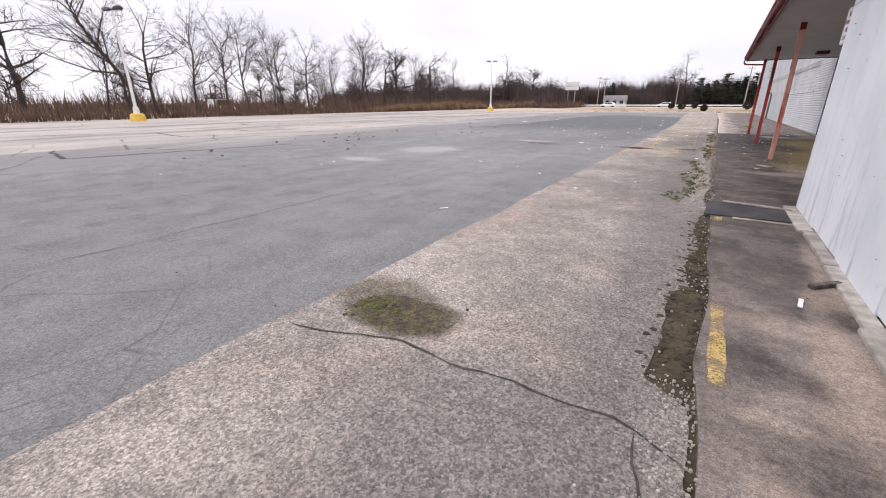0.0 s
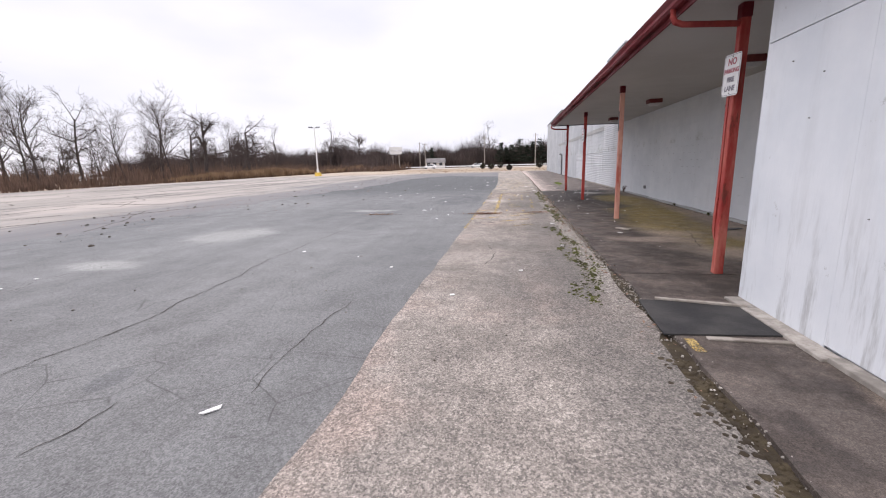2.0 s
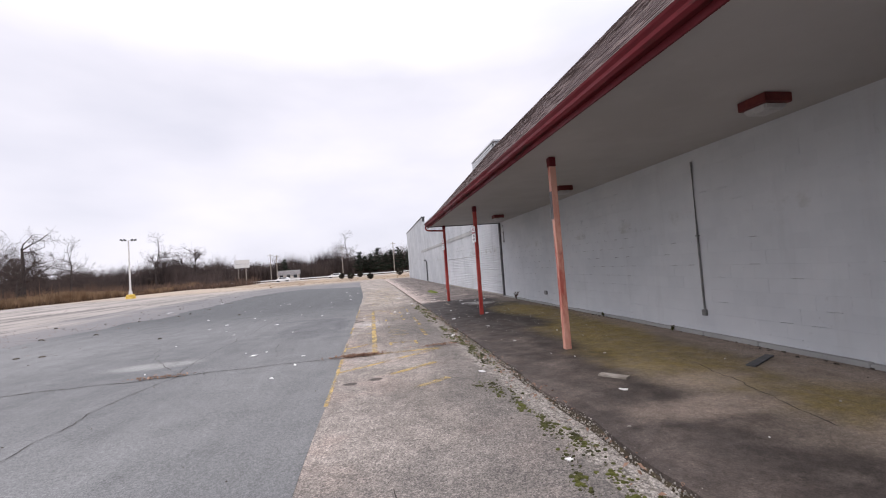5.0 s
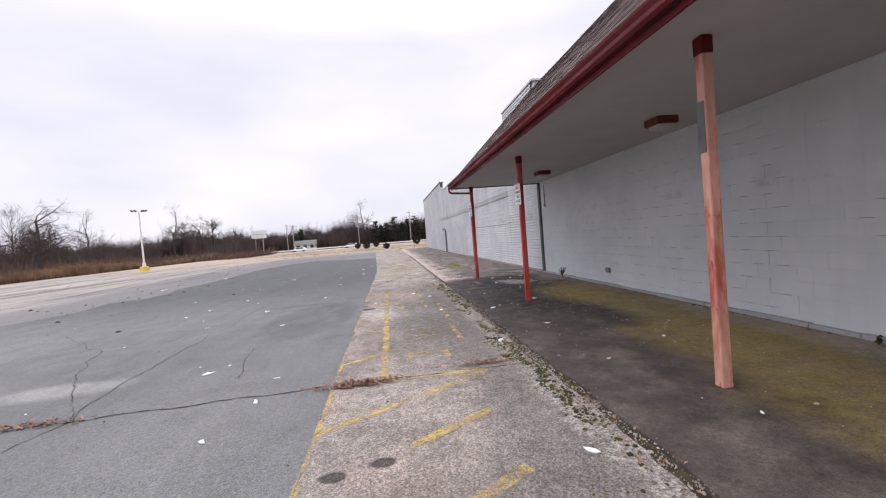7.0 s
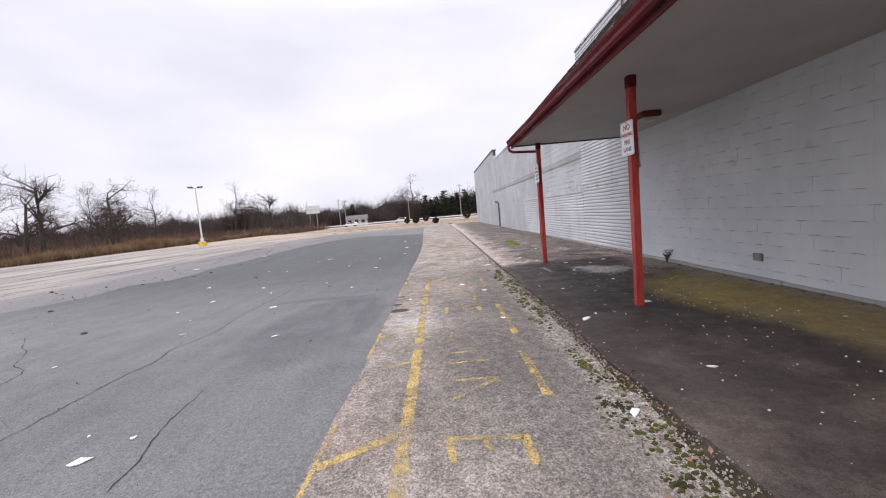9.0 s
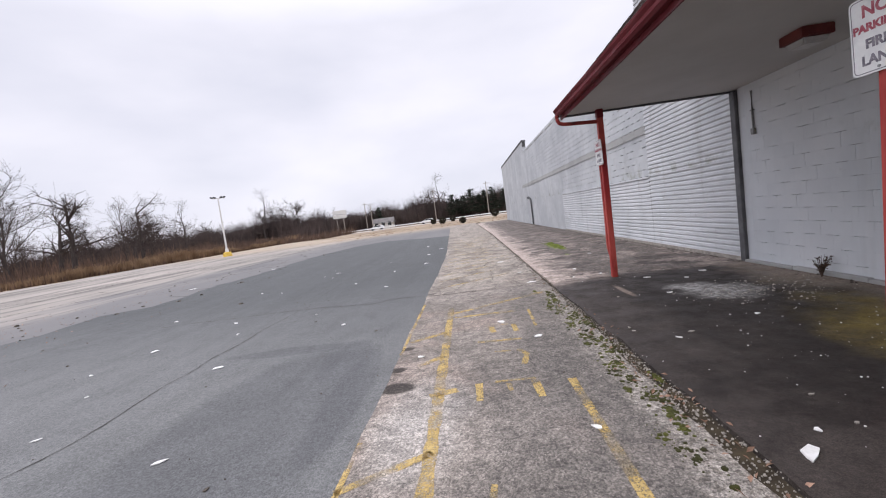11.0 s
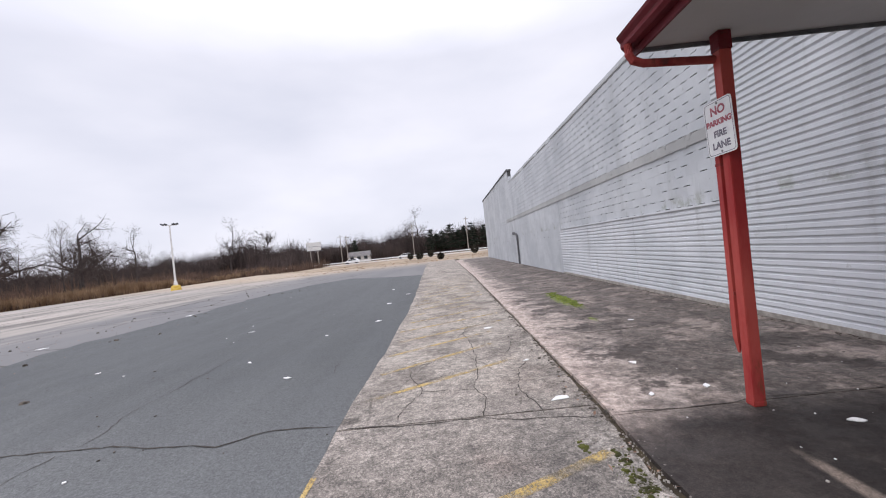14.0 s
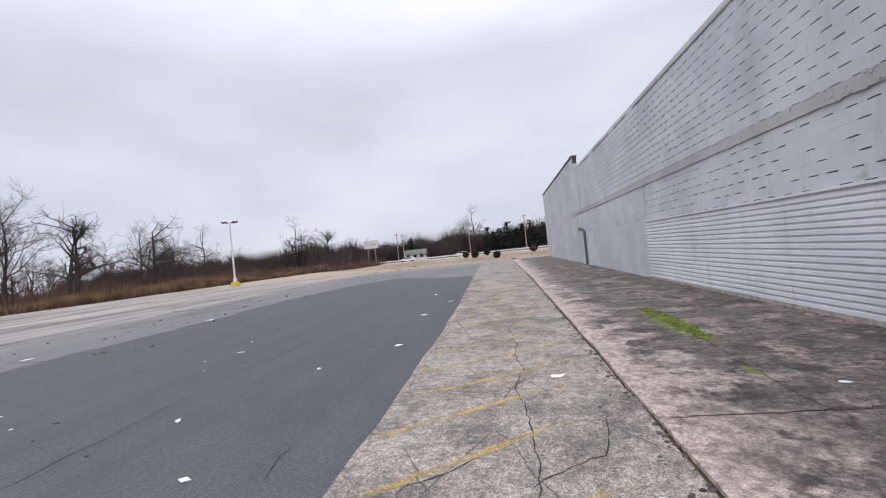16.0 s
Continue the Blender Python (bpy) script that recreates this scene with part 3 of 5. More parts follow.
bm = bmesh.new()
slab(bm, [(-1.8, -0.9), (1.0, -0.9), (1.0, 74), (-1.8, 74)], -0.2, -0.009)
setting("soil_bed", bm, M["soil"], "dark damp soil showing through worn joints", "soil")

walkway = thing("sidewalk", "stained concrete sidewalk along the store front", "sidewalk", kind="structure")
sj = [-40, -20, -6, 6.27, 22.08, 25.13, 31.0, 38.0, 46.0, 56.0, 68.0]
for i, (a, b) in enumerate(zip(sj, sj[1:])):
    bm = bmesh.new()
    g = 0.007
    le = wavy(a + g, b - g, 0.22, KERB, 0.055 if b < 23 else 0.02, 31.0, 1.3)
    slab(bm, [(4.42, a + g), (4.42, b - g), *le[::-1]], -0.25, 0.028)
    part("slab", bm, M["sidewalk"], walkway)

# worn yellow paint on the apron
def stripe(x0, y0, x1, y1, w, z=0.004):
    d = Vector((x1 - x0, y1 - y0)).normalized()
    s = Vector((-d.y, d.x)) * w * 0.42
    bm = bmesh.new()
    n = max(2, int(Vector((x1 - x0, y1 - y0)).length / 0.12))
    l, r = [], []
    for i in range(n + 1):
        f = i / n
        p = Vector((x0 + (x1 - x0) * f, y0 + (y1 - y0) * f))
        k = 1 + 0.3 * noise.noise((p.x * 7, p.y * 7, x0))
        l.append((p + s * k).to_tuple())
        r.append((p - s * k).to_tuple())
    bm.faces.new([bm.verts.new((x, y, z)) for x, y in r + l[::-1]])
    return part("paint_stripe", bm, M["kerbyellow"], markings)


markings = thing("lane_markings", "worn yellow painted lane lines and lettering remains", "lane marking", kind="structure")
for s in ((-1.05, 12.95, -1.08, 21.1, 0.12), (-1.62, 10.2, -1.61, 12.7, 0.06), (-1.62, 13.1, -1.61, 14.2, 0.04), (-1.62, 15.6, -1.61, 17.0, 0.05), (-1.61, 18.9, -1.60, 21.6, 0.05), (-1.08, 12.86, 0.13, 12.85, 0.11),
          (-1.6, 11.74, 0.10, 12.80, 0.12), (-0.85, 11.31, -0.1, 11.78, 0.12), (-0.60, 10.50, -0.08, 10.82, 0.12),
          (-1.6, 13.66, -1.1, 14.0, 0.1), (-1.6, 15.2, -1.12, 15.45, 0.06), (-1.63, 16.44, -1.05, 16.78, 0.08), (-1.15, 17.68, -0.9, 17.75, 0.12), (-1.34, 18.45, -1.08, 18.7, 0.09), (-1.55, 19.34, -1.1, 19.64, 0.11),
          (-1.0, 20.40, -0.1, 20.40, 0.1), (0.08, 14.4, 0.08, 15.5, 0.1), (0.13, 16.1, 0.13, 17.75, 0.09), (0.10, 19.5, 0.13, 20.42, 0.05), (-1.12, 20.62, 0.6, 21.55, 0.12),
          (-0.76, 13.88, -0.24, 13.82, 0.07), (-0.23, 13.85, -0.22, 13.5, 0.08), (-0.74, 13.85, -0.72, 13.6, 0.06), (-0.5, 13.86, -0.48, 13.7, 0.05),
          (-0.72, 14.45, -0.25, 14.85, 0.06), (-0.72, 14.85, -0.25, 14.85, 0.05), (-0.72, 15.3, -0.3, 15.3, 0.05), (-0.68, 15.6, -0.45, 15.62, 0.05), (-0.7, 16.0, -0.65, 16.4, 0.05),
          (-0.70, 17.84, -0.70, 17.48, 0.08), (-0.43, 17.78, -0.42, 17.62, 0.05), (-0.19, 17.80, -0.18, 17.45, 0.08), (-0.55, 17.84, -0.17, 17.84, 0.05), (-0.50, 18.66, -0.32, 18.64, 0.05), (-0.24, 18.66, -0.16, 18.5, 0.07), (-0.16, 18.5, -0.23, 18.2, 0.07),
          (-0.49, 19.68, -0.46, 19.4, 0.09), (-0.18, 19.69, -0.17, 19.35, 0.09), (-0.6, 19.72, -0.25, 19.72, 0.04), (-0.68, 19.06, -0.15, 19.03, 0.08)):
    stripe(*s)
for i in range(17):
    y = 23.1 + 0.95 * i
    stripe(-1.5 + 0.1 * math.sin(i * 3), y, 0.35 + 0.25 * math.sin(i * 5), y + 1.12, 0.1)
for y0, y1 in ((0.28, 1.36), (3.95, 4.2)):
    stripe(0.905, y0, 0.905, y1, 0.10, 0.034)

# cracks: ragged dirt-filled ribbons
def crack(pts, w, z, seed):
    rnd = random.Random(seed)
    path = []
    for a, b in zip(pts, pts[1:]):
        a, b = Vector(a), Vector(b)
        n = max(2, int((b - a).length / 0.09))
        d = (b - a).normalized()
        s = Vector((-d.y, d.x))
        for i in range(n):
            p = a + (b - a) * i / n
            path.append(p + s * (0.10 * noise.noise((p.x * 1.7, p.y * 1.7, seed)) + 0.03 * noise.noise((p.x * 9, p.y * 9, seed))))
    path.append(Vector(pts[-1]))
    bm = bmesh.new()
    prev = None
    for i, p in enumerate(path):
        d = (path[min(i + 1, len(path) - 1)] - path[max(i - 1, 0)]).normalized()
        s = Vector((-d.y, d.x)) * w * rnd.uniform(0.25, 1.0) * (0.4 if i in (0, len(path) - 1) else 1)
        cur = [bm.verts.new((*(p + s), z)), bm.verts.new((*(p - s), z))]
        if prev:
            bm.faces.new((prev[0], prev[1], cur[1], cur[0]))
        prev = cur
    return part("crack", bm, M["crack"], cracks)


cracks = thing("pavement_cracks", "dark dirt-filled cracks in the paving", "crack", kind="structure")
za = 0.0
CR = (((-1.7, 12.95), (-2.3, 12.86), (-3.2, 12.85), (-4.25, 12.78), (-4.9, 12.76), (-8.0, 12.6), (-12, 12.9)), ((-1.7, 22.54), (-2.4, 22.56), (-2.75, 22.35), (-3.86, 22.54), (-4.6, 22.62), (-7.5, 22.5)),
      ((-4.35, -1.0), (-4.3, 3.1), (-4.2, 4.15), (-4.5, 7.3), (-4.5, 11.9), (-4.28, 12.85)), ((-4.28, 12.85), (-4.48, 14.3), (-4.46, 19.5), (-4.42, 22.5)), ((-4.28, 12.85), (-5.4, 14.6), (-6.2, 16.3), (-8.2, 18.4)),
      ((-2.25, 3.05), (-2.34, 3.8), (-2.28, 4.95)), ((-3.1, 2.3), (-3.06, 2.85)), ((-7.0, -2), (-6.2, 2), (-7.2, 5.5), (-6.4, 9.5)),
      ((-2.22, 24.35), (-2.31, 24.95)), ((-3.69, 26.05), (-3.45, 26.55)), ((-3.2, 28.0), (-3.0, 29.4), (-3.4, 30.4)), ((-8, 14), (-10, 17), (-9, 22), (-10.5, 27)), ((-4.4, 22.6), (-4.6, 27.0), (-4.4, 33.0)), ((-2.9, 13.6), (-3.2, 15.2)))
for i, c in enumerate(CR):
    crack(c, 0.016 if i < 2 else 0.008 if i < 5 else 0.006, 0.001, 40 + i)
for i, c in enumerate((((-1.55, -0.42), (-0.75, -0.25), (-0.1, -0.28), (0.5, -0.2), (0.8, -0.35)), ((-1.62, 12.9), (0.2, 12.9)), ((-1.6, 22.4), (-0.4, 22.35), (0.7, 22.15)), ((-0.2, 22.4), (-0.29, 23.13), (-0.25, 24.2), (-0.2, 25.0), (-0.25, 25.9), (-0.27, 28.5), (-0.24, 32.5)), ((-1.04, 22.5), (-0.96, 23.25), (-1.1, 24.25)), ((-1.6, 28.2), (-0.7, 28.5)), ((-0.25, 24.2), (0.25, 24.6), (0.5, 25.3)), ((-0.96, 23.25), (-0.29, 23.13)), ((0.3, 22.3), (0.2, 23.2), (0.45, 24.1)), ((-1.1, 24.25), (-0.7, 24.6), (-0.2, 25.0)),
                       ((-0.9, 6.6), (-0.75, 7.6), (-0.95, 8.2)), ((-1.2, 23.2), (-0.55, 23.9)), ((0.62, -0.25), (0.72, -0.9)))):
    crack(c, 0.011 if i == 0 else 0.012 if i < 3 else 0.008, 0.0035, 80 + i)
for i, c in enumerate((((0.9, 6.27), (2.0, 6.25), (4.3, 6.3)), ((0.85, 22.08), (2.1, 22.08), (4.4, 22.08)), ((0.85, 25.13), (2.6, 25.12)), ((2.1, 25.1), (2.3, 28.5), (2.25, 32)), ((2.5, 8.0), (3.1, 10.4)))):
    crack(c, 0.008, 0.0315, 100 + i)
# leaf-filled cracks far across the lot
for i in range(46):
    y = 3 + 1.8 * i + RNG.uniform(-1, 1)
    x = -13 - RNG.random() * 26
    crack(((x, y), (x + RNG.uniform(1, 4), y + RNG.uniform(-1, 5)), (x + RNG.uniform(2, 7), y + RNG.uniform(3, 10))), 0.085, -0.009, 140 + i)

# moss, soil and broken kerb along the gutter strip
def clumps(name, count, where, size, material, flat, label, category, seed, sides=6):
    rnd = random.Random(seed)
    bm = bmesh.new()
    for _ in range(count):
        x, y, z = where(rnd)
        r = size * (0.3 + rnd.random() ** 2 * 1.2)
        a0 = rnd.random() * 6.28
        h = r * flat * rnd.uniform(0.5, 1.3)
        low = [bm.verts.new((x + r * rnd.uniform(0.7, 1.25) * math.cos(a0 + 6.283 * k / sides), y + r * rnd.uniform(0.7, 1.25) * math.sin(a0 + 6.283 * k / sides), z - 0.004)) for k in range(sides)]
        mid = [bm.verts.new((x + (v.co.x - x) * 0.72, y + (v.co.y - y) * 0.72, z + h * rnd.uniform(0.5, 0.9))) for v in low]
        top = bm.verts.new((x + rnd.uniform(-0.2, 0.2) * r, y + rnd.uniform(-0.2, 0.2) * r, z + h))
        for k in range(sides):
            j = (k + 1) % sides
            bm.faces.new((low[k], low[j], mid[j], mid[k]))
            bm.faces.new((mid[k], mid[j], top))
    return setting(name, bm, M[material], label, category, kind="stuff")


def strip(rnd, y0, y1, x0, x1, z):
    y = rnd.uniform(y0, y1)
    return x0 + (x1 - x0) * rnd.random(), y, z


MOUNDS = [(RNG.gauss(0.44 if y < 11 else 0.6, 0.09), y + RNG.uniform(-0.1, 0.1), RNG.uniform(0.02, 0.09)) for y in (5.2 + 0.13 * k for k in range(128)) if noise.noise((4.1, y * 0.6, 2)) > -0.22]


def mossy(rnd):
    x, y, r = rnd.choice(MOUNDS)
    return x + rnd.gauss(0, r * 0.6), y + rnd.gauss(0, r * 1.5), 0.0


clumps("moss", 4200, mossy, 0.016, "moss", 0.6, "green and brown moss mounds along the broken kerb", "moss", 3)
clumps("moss_mat", 1700, lambda r: (r.gauss(0.71, 0.06), r.choice((r.uniform(0.25, 1.5), r.uniform(0.25, 1.5), r.uniform(1.3, 3.9))), -0.004), 0.024, "soil", 0.35, "flat dark moss filling the gutter strip", "moss", 4)
clumps("moss_patch", 170, lambda r: (r.gauss(-1.2, 0.1), r.gauss(0.08, 0.09), 0.0), 0.016, "moss", 0.4, "olive moss in a worn hollow of the lane", "moss", 5)
clumps("moss_joint", 700, lambda r: (2.33 + r.gauss(0, 0.07), 27.6 + 2.6 * min(abs(r.gauss(0.5, 0.3)), 1.0), 0.028), 0.03, "mossgreen", 0.6, "bright green moss growing in a sidewalk joint", "moss", 6)
clumps("kerb_rubble", 4200, lambda r: (KERB(0) - abs(r.gauss(0.03, 0.16)), r.choice((r.uniform(-1.5, 0.3), r.uniform(4.2, 21.9), r.uniform(4.2, 21.9), r.uniform(4.2, 21.9), r.uniform(-1, 21.9))), 0.0), 0.0075, "pale", 0.9, "pale crumbled concrete along the kerb", "rubble", 7, 5)
clumps("kerb_edge_crumbs", 1500, lambda r: (r.gauss(0.845, 0.028), r.uniform(-1.5, 22), 0.024), 0.008, "pale", 0.5, "broken pale edge of the sidewalk", "rubble", 8, 5)
clumps("gravel", 520, lambda r: (r.uniform(-10, 4.3), r.uniform(-1, 34), 0.028), 0.008, "debris", 0.9, "small dark grit scattered on the paving", "gravel", 9, 5)
clumps("dirt_clods", 160, lambda r: (r.gauss(-11.5, 2.0), r.uniform(3, 50), 0.0), 0.05, "debris", 0.6, "dark clods and dead leaves along the lane edge", "debris", 10, 5)
clumps("plaster_crumbs", 330, lambda r: (r.gauss(3.2, 0.5), r.gauss(19.9, 0.35), 0.028), 0.012, "pale", 0.8, "pale crumbs of fallen plaster on the sidewalk", "rubble", 12, 5)
clumps("wall_foot_dirt", 700, lambda r: (4.36 - abs(r.gauss(0, 0.07)), r.uniform(5.5, 50), 0.028), 0.022, "debris", 0.5, "dirt and crumbs along the wall foot", "dirt", 13, 5)
clumps("gutter_crumble", 3600, lambda r: (r.gauss(0.66, 0.13), r.uniform(7, 21.6), 0.0), 0.008, "pale", 0.5, "flat crumbled concrete in the gutter", "rubble", 18, 6)
clumps("moss_cushions", 350, lambda r: (r.gauss(0.62, 0.06), r.choice((r.gauss(11.6, 0.7), r.gauss(14, 1.2), r.gauss(17.8, 1.0), r.gauss(19.5, 0.6), r.gauss(7.4, 0.5))), 0.0), 0.019, "moss", 0.6, "dark green moss cushions along the kerb", "moss", 19, 8)
clumps("sidewalk_chips", 420, lambda r: (r.gauss(2.5, 0.6), r.gauss(16.2, 2.6), 0.028), 0.009, "litter", 0.5, "tiny pale chips scattered on the sidewalk", "rubble", 16, 5)
clumps("kerb_dirt", 900, lambda r: (r.gauss(0.80, 0.035) - (0.0 if r.random() < 0.7 else abs(r.gauss(0, 0.12))), r.uniform(22, 44), 0.0), 0.02, "debris", 0.5, "dark dirt and crumbs along the kerb crack", "dirt", 17, 5)
clumps("dry_verge_tufts", 420, lambda r: (r.uniform(-25, 8), r.uniform(70, 100), -0.02), 0.10, "reed", 0.7, "dry tufts beyond the paving", "grass", 14, 5)


# ---- store building ----
WX = 4.43
def wall_profile(name, y0, y1, z0, z1, material, label, x0=WX + 0.03, x1=WX + 0.28):
    bm = bmesh.new()
    box(bm, x0, y0, z0, x1, y1, z1)
    return setting(name, bm, material, label, "wall")


wall_canopy = wall_profile("wall_under_canopy", -40, 22.0, 0, 6.4, M["joint"], "blue-grey painted concrete block wall under the canopy")
wall_upper = wall_profile("wall_long", 25.75, 48.3, 0, 5.72, M["joint"], "pale grey painted concrete block store wall")
wall_end = wall_profile("wall_far_end", 48.3, 67.8, 0, 6.66, M["joint"], "pale grey painted block wall with higher parapet")
wall_bay = wall_profile("wall_corrugated_bay", 22.0, 25.75, 0, 6.62, M["siding"], "wall behind the corrugated siding bay")
bm = bmesh.new()
box(bm, WX + 0.28, 67.55, 0, WX + 32, 67.8, 6.6)
setting("wall_far_side", bm, M["block"], "pale painted side wall of the store", "wall")
bm = bmesh.new()
box(bm, WX + 0.285, -40, 5.2, WX + 32, 67.54, 5.4)
setting("store_roof", bm, M["houseroof"], "flat store roof behind the parapet", "roof")

# concrete blocks, each with an open stretch of bed joint under it
BLOCKS = {}
def block_mesh(kind, mat, half):
    key = (kind, mat, half)
    if key not in BLOCKS:
        bm = bmesh.new()
        block_geometry(bm, 0, 0, 0, 0.4 if not half else 0.2, kind)
        BLOCKS[key] = mesh_of("block", bm, M[mat])
    return BLOCKS[key]


def block_geometry(bm, x, y, z, w, kind, out=0.0):
    """Front outline in y, z with a notch in the lower edge; extruded back in x."""
    g, h = 0.0003, 0.2
    n0, n1, nh = ((0.09, 0.31, 0.021), (0.07, 0.27, 0.018), (0, 0, 0), (0.13, 0.34, 0.022), (0.10, 0.29, 0.0055))[kind]
    if w < 0.3:
        n1 = 0
    pts = [(0.005, h - g), (0.004, h * 0.75), (g, h * 0.68), (g, g)] if kind == 3 else [(0.0016, h - g), (0.001, h * 0.5), (g, h * 0.4), (g, g)] if kind == 4 else [(g, h - g), (g, g)]
    if n1 > n0:
        pts += [(n0, g), (n0 + 0.01, nh), (n1 - 0.01, nh * 0.8), (n1, g)]
    pts += [(w - g, g), (w - g, h - g)]
    f = [bm.verts.new((x - out, y + a, z + b)) for a, b in pts]
    k = [bm.verts.new((x + 0.035, y + a, z + b)) for a, b in pts]
    bm.faces.new(f[::-1])
    for i in range(len(pts)):
        j = (i + 1) % len(pts)
        bm.faces.new((f[i], f[j], k[j], k[i]))


def block_wall(parent, y0, y1, z0, z1, mat, seed, notched=0.8, keep=None):
    """Courses of painted blocks; those inside keep=(y0, y1, z0, z1) are pieces of their own."""
    rnd = random.Random(seed)
    bm = bmesh.new()
    c = 0
    z = z0
    while z < z1 - 0.02:
        y = y0
        first = c % 2 == 1
        while y < y1 - 0.02:
            w = min(0.2 if first else 0.4, y1 - y)
            first = False
            if 0.2 < w < 0.4:
                w = 0.2
            if w < 0.15:
                break
            kind = (4 if mat == "grey" else rnd.choice((0, 0, 1, 3))) if rnd.random() < notched else 2
            out = rnd.choice((0, 0, 0.001, 0.002))
            if keep and keep[0] <= y < keep[1] and keep[2] <= z < keep[3]:
                ob = new("block", block_mesh(kind, mat + "p", w < 0.3))
                ob.parent = parent
                ob.location = (WX - out, y, z)
            else:
                block_geometry(bm, WX, y, z, w, kind, out)
            y += w
        c += 1
        z += 0.2
    ob = part("blockwork", bm, M[mat], parent)
    ob["kind"] = "stuff"


bm = bmesh.new()
box(bm, WX - 0.03, 25.75, 3.065, WX + 0.029, 50.5, 3.275)
part("concrete_band", bm, M["band"], wall_upper, "rough bare concrete band", 0.006)
rnd = random.Random(5)
bm = bmesh.new()
for i in range(330):
    y, r = rnd.uniform(25.8, 50), rnd.uniform(0.01, 0.035)
    z = rnd.choice((3.07, 3.27, rnd.uniform(3.08, 3.26)))
    box(bm, WX - 0.03 - rnd.uniform(0.002, 0.012), y, z - r * 0.6, WX - 0.02, y + r * 2.4, z + r * 0.6)
part("spalled_mortar", bm, M["band"], wall_upper)["kind"] = "stuff"
y = 25.75
while y < 47:
    w = rnd.uniform(0.5, 1.4)
    if rnd.random() < 0.85:
        bm = bmesh.new()
        box(bm, WX - 0.025, y, 5.722, WX + 0.31, min(y + w - 0.004, 47.19), 5.76 + rnd.uniform(-0.015, 0.02))
        part("coping_stone", bm, M["band"], wall_upper, "worn parapet coping")
    y += w
bm = bmesh.new()
for y, h in ((47.2, 0.16), (47.5, 0.1), (47.75, 0.28), (48.0, 0.5)):
    box(bm, WX, y, 5.72, WX + 0.25, y + 0.22, 5.72 + h)
part("broken_parapet", bm, M["block"], wall_upper)
bm = bmesh.new()
box(bm, WX - 0.05, 48.25, 6.66, WX + 0.32, 67.85, 6.78)
part("coping", bm, M["jamb"], wall_end, "dark metal parapet coping", 0.01)

# corrugated siding: one ribbed sheet per piece
def ribbed(y0, y1, z0, z1, parent, pitch=0.105, depth=0.024):
    bm = bmesh.new()
    n = int(round((z1 - z0) / pitch))
    prof = []
    for i in range(n):
        z = z0 + (z1 - z0) * i / n
        p = (z1 - z0) / n
        prof += [(0.0, z), (0.003, z + p * 0.5), (depth, z + p * 0.6), (depth, z + p * 0.76)]
    prof.append((0.0, z1))
    for a, b in ((y0, y1),):
        steps = max(1, int((b - a) / 0.16))
        rows = []
        for s in range(steps + 1):
            y = a + (b - a) * s / steps
            rows.append([bm.verts.new((WX - 0.038 + d + 0.004 * noise.noise((y * 0.9, z * 2, 7)) + 0.004 * noise.noise((y * 4, z * 7, 11)), y, z + 0.007 * noise.noise((y * 0.6, z, 3)) + 0.004 * noise.noise((y * 3.5, z * 3, 5)))) for d, z in prof])
        for r0, r1 in zip(rows, rows[1:]):
            for k in range(len(prof) - 1):
                bm.faces.new((r0[k], r0[k + 1], r1[k + 1], r1[k]))
    return part("siding_sheet", bm, M["siding"], parent)


siding = thing("corrugated_siding", "grey painted horizontally ribbed metal siding on the store wall", "siding", kind="structure")
for a, b in ((22.13, 24.0), (24.004, 25.74)):
    for c, d in ((0.10, 1.90), (1.902, 4.3), (4.302, 6.6)):
        ribbed(a, b, c, d, siding)
for a, b in ((25.744, 29.2), (29.204, 32.6), (32.604, 36.0)):
    ribbed(a, b, 0.10, 1.87, siding)
bm = bmesh.new()
box(bm, WX - 0.06, 25.76, 1.872, WX - 0.002, 36.02, 1.915)
part("flashing", bm, M["siding"], siding, "bent metal flashing strip")
bm = bmesh.new()
box(bm, WX - 0.05, 22.13, 0.028, WX, 36.0, 0.10)
part("sill", bm, M["pale"], siding, "pale concrete sill")
bm = bmesh.new()
box(bm, WX - 0.06, 21.98, 0.028, WX + 0.029, 22.125, 3.115)
setting("jamb", bm, M["jamb"], "dark grey metal jamb strip between siding and block wall", "trim", 0.008)
bm = bmesh.new()
box(bm, WX - 0.06, 25.7, 6.602, WX + 0.3, 25.76, 6.66)
box(bm, WX - 0.06, 21.9, 6.62, WX + 0.3, 25.7, 6.68)
setting("trim_bay_top", bm, M["siding"], "grey metal cap on the siding bay", "trim")

# foot ledge of the canopy wall
bm = bmesh.new()
y = 5.4
while y < 21.9:
    w = rnd.uniform(0.5, 1.6)
    box(bm, WX - 0.07 - rnd.uniform(0, 0.03), y, 0.026, WX, min(y + w - 0.01, 21.95), 0.075 + rnd.uniform(-0.02, 0.015))
    y += w
setting("baseboard", bm, M["band"], "low dirty concrete ledge at the wall foot", "trim", 0.006)

# ---- canopy ----
canopy = thing("canopy", "walkway canopy with brown shingles, off-white soffit and red gutter", "canopy", kind="structure")
CY0, CY1 = -30.0, 22.1
bm = bmesh.new()
box(bm, 1.36, CY0, 3.135, WX + 0.02, CY1, 3.165)
part("soffit", bm, M["soffit"], canopy, "off-white painted soffit")
bm = bmesh.new()
box(bm, 1.335, CY0, 3.06, 1.358, CY1 + 0.01, 3.27)
part("fascia", bm, M["red"], canopy, "dark red fascia board")
bm = bmesh.new()
box(bm, 1.36, CY1 - 0.002, 3.10, WX, CY1 + 0.02, 3.165)
part("edge_trim", bm, M["jamb"], canopy, "dark end trim")
bm = bmesh.new()
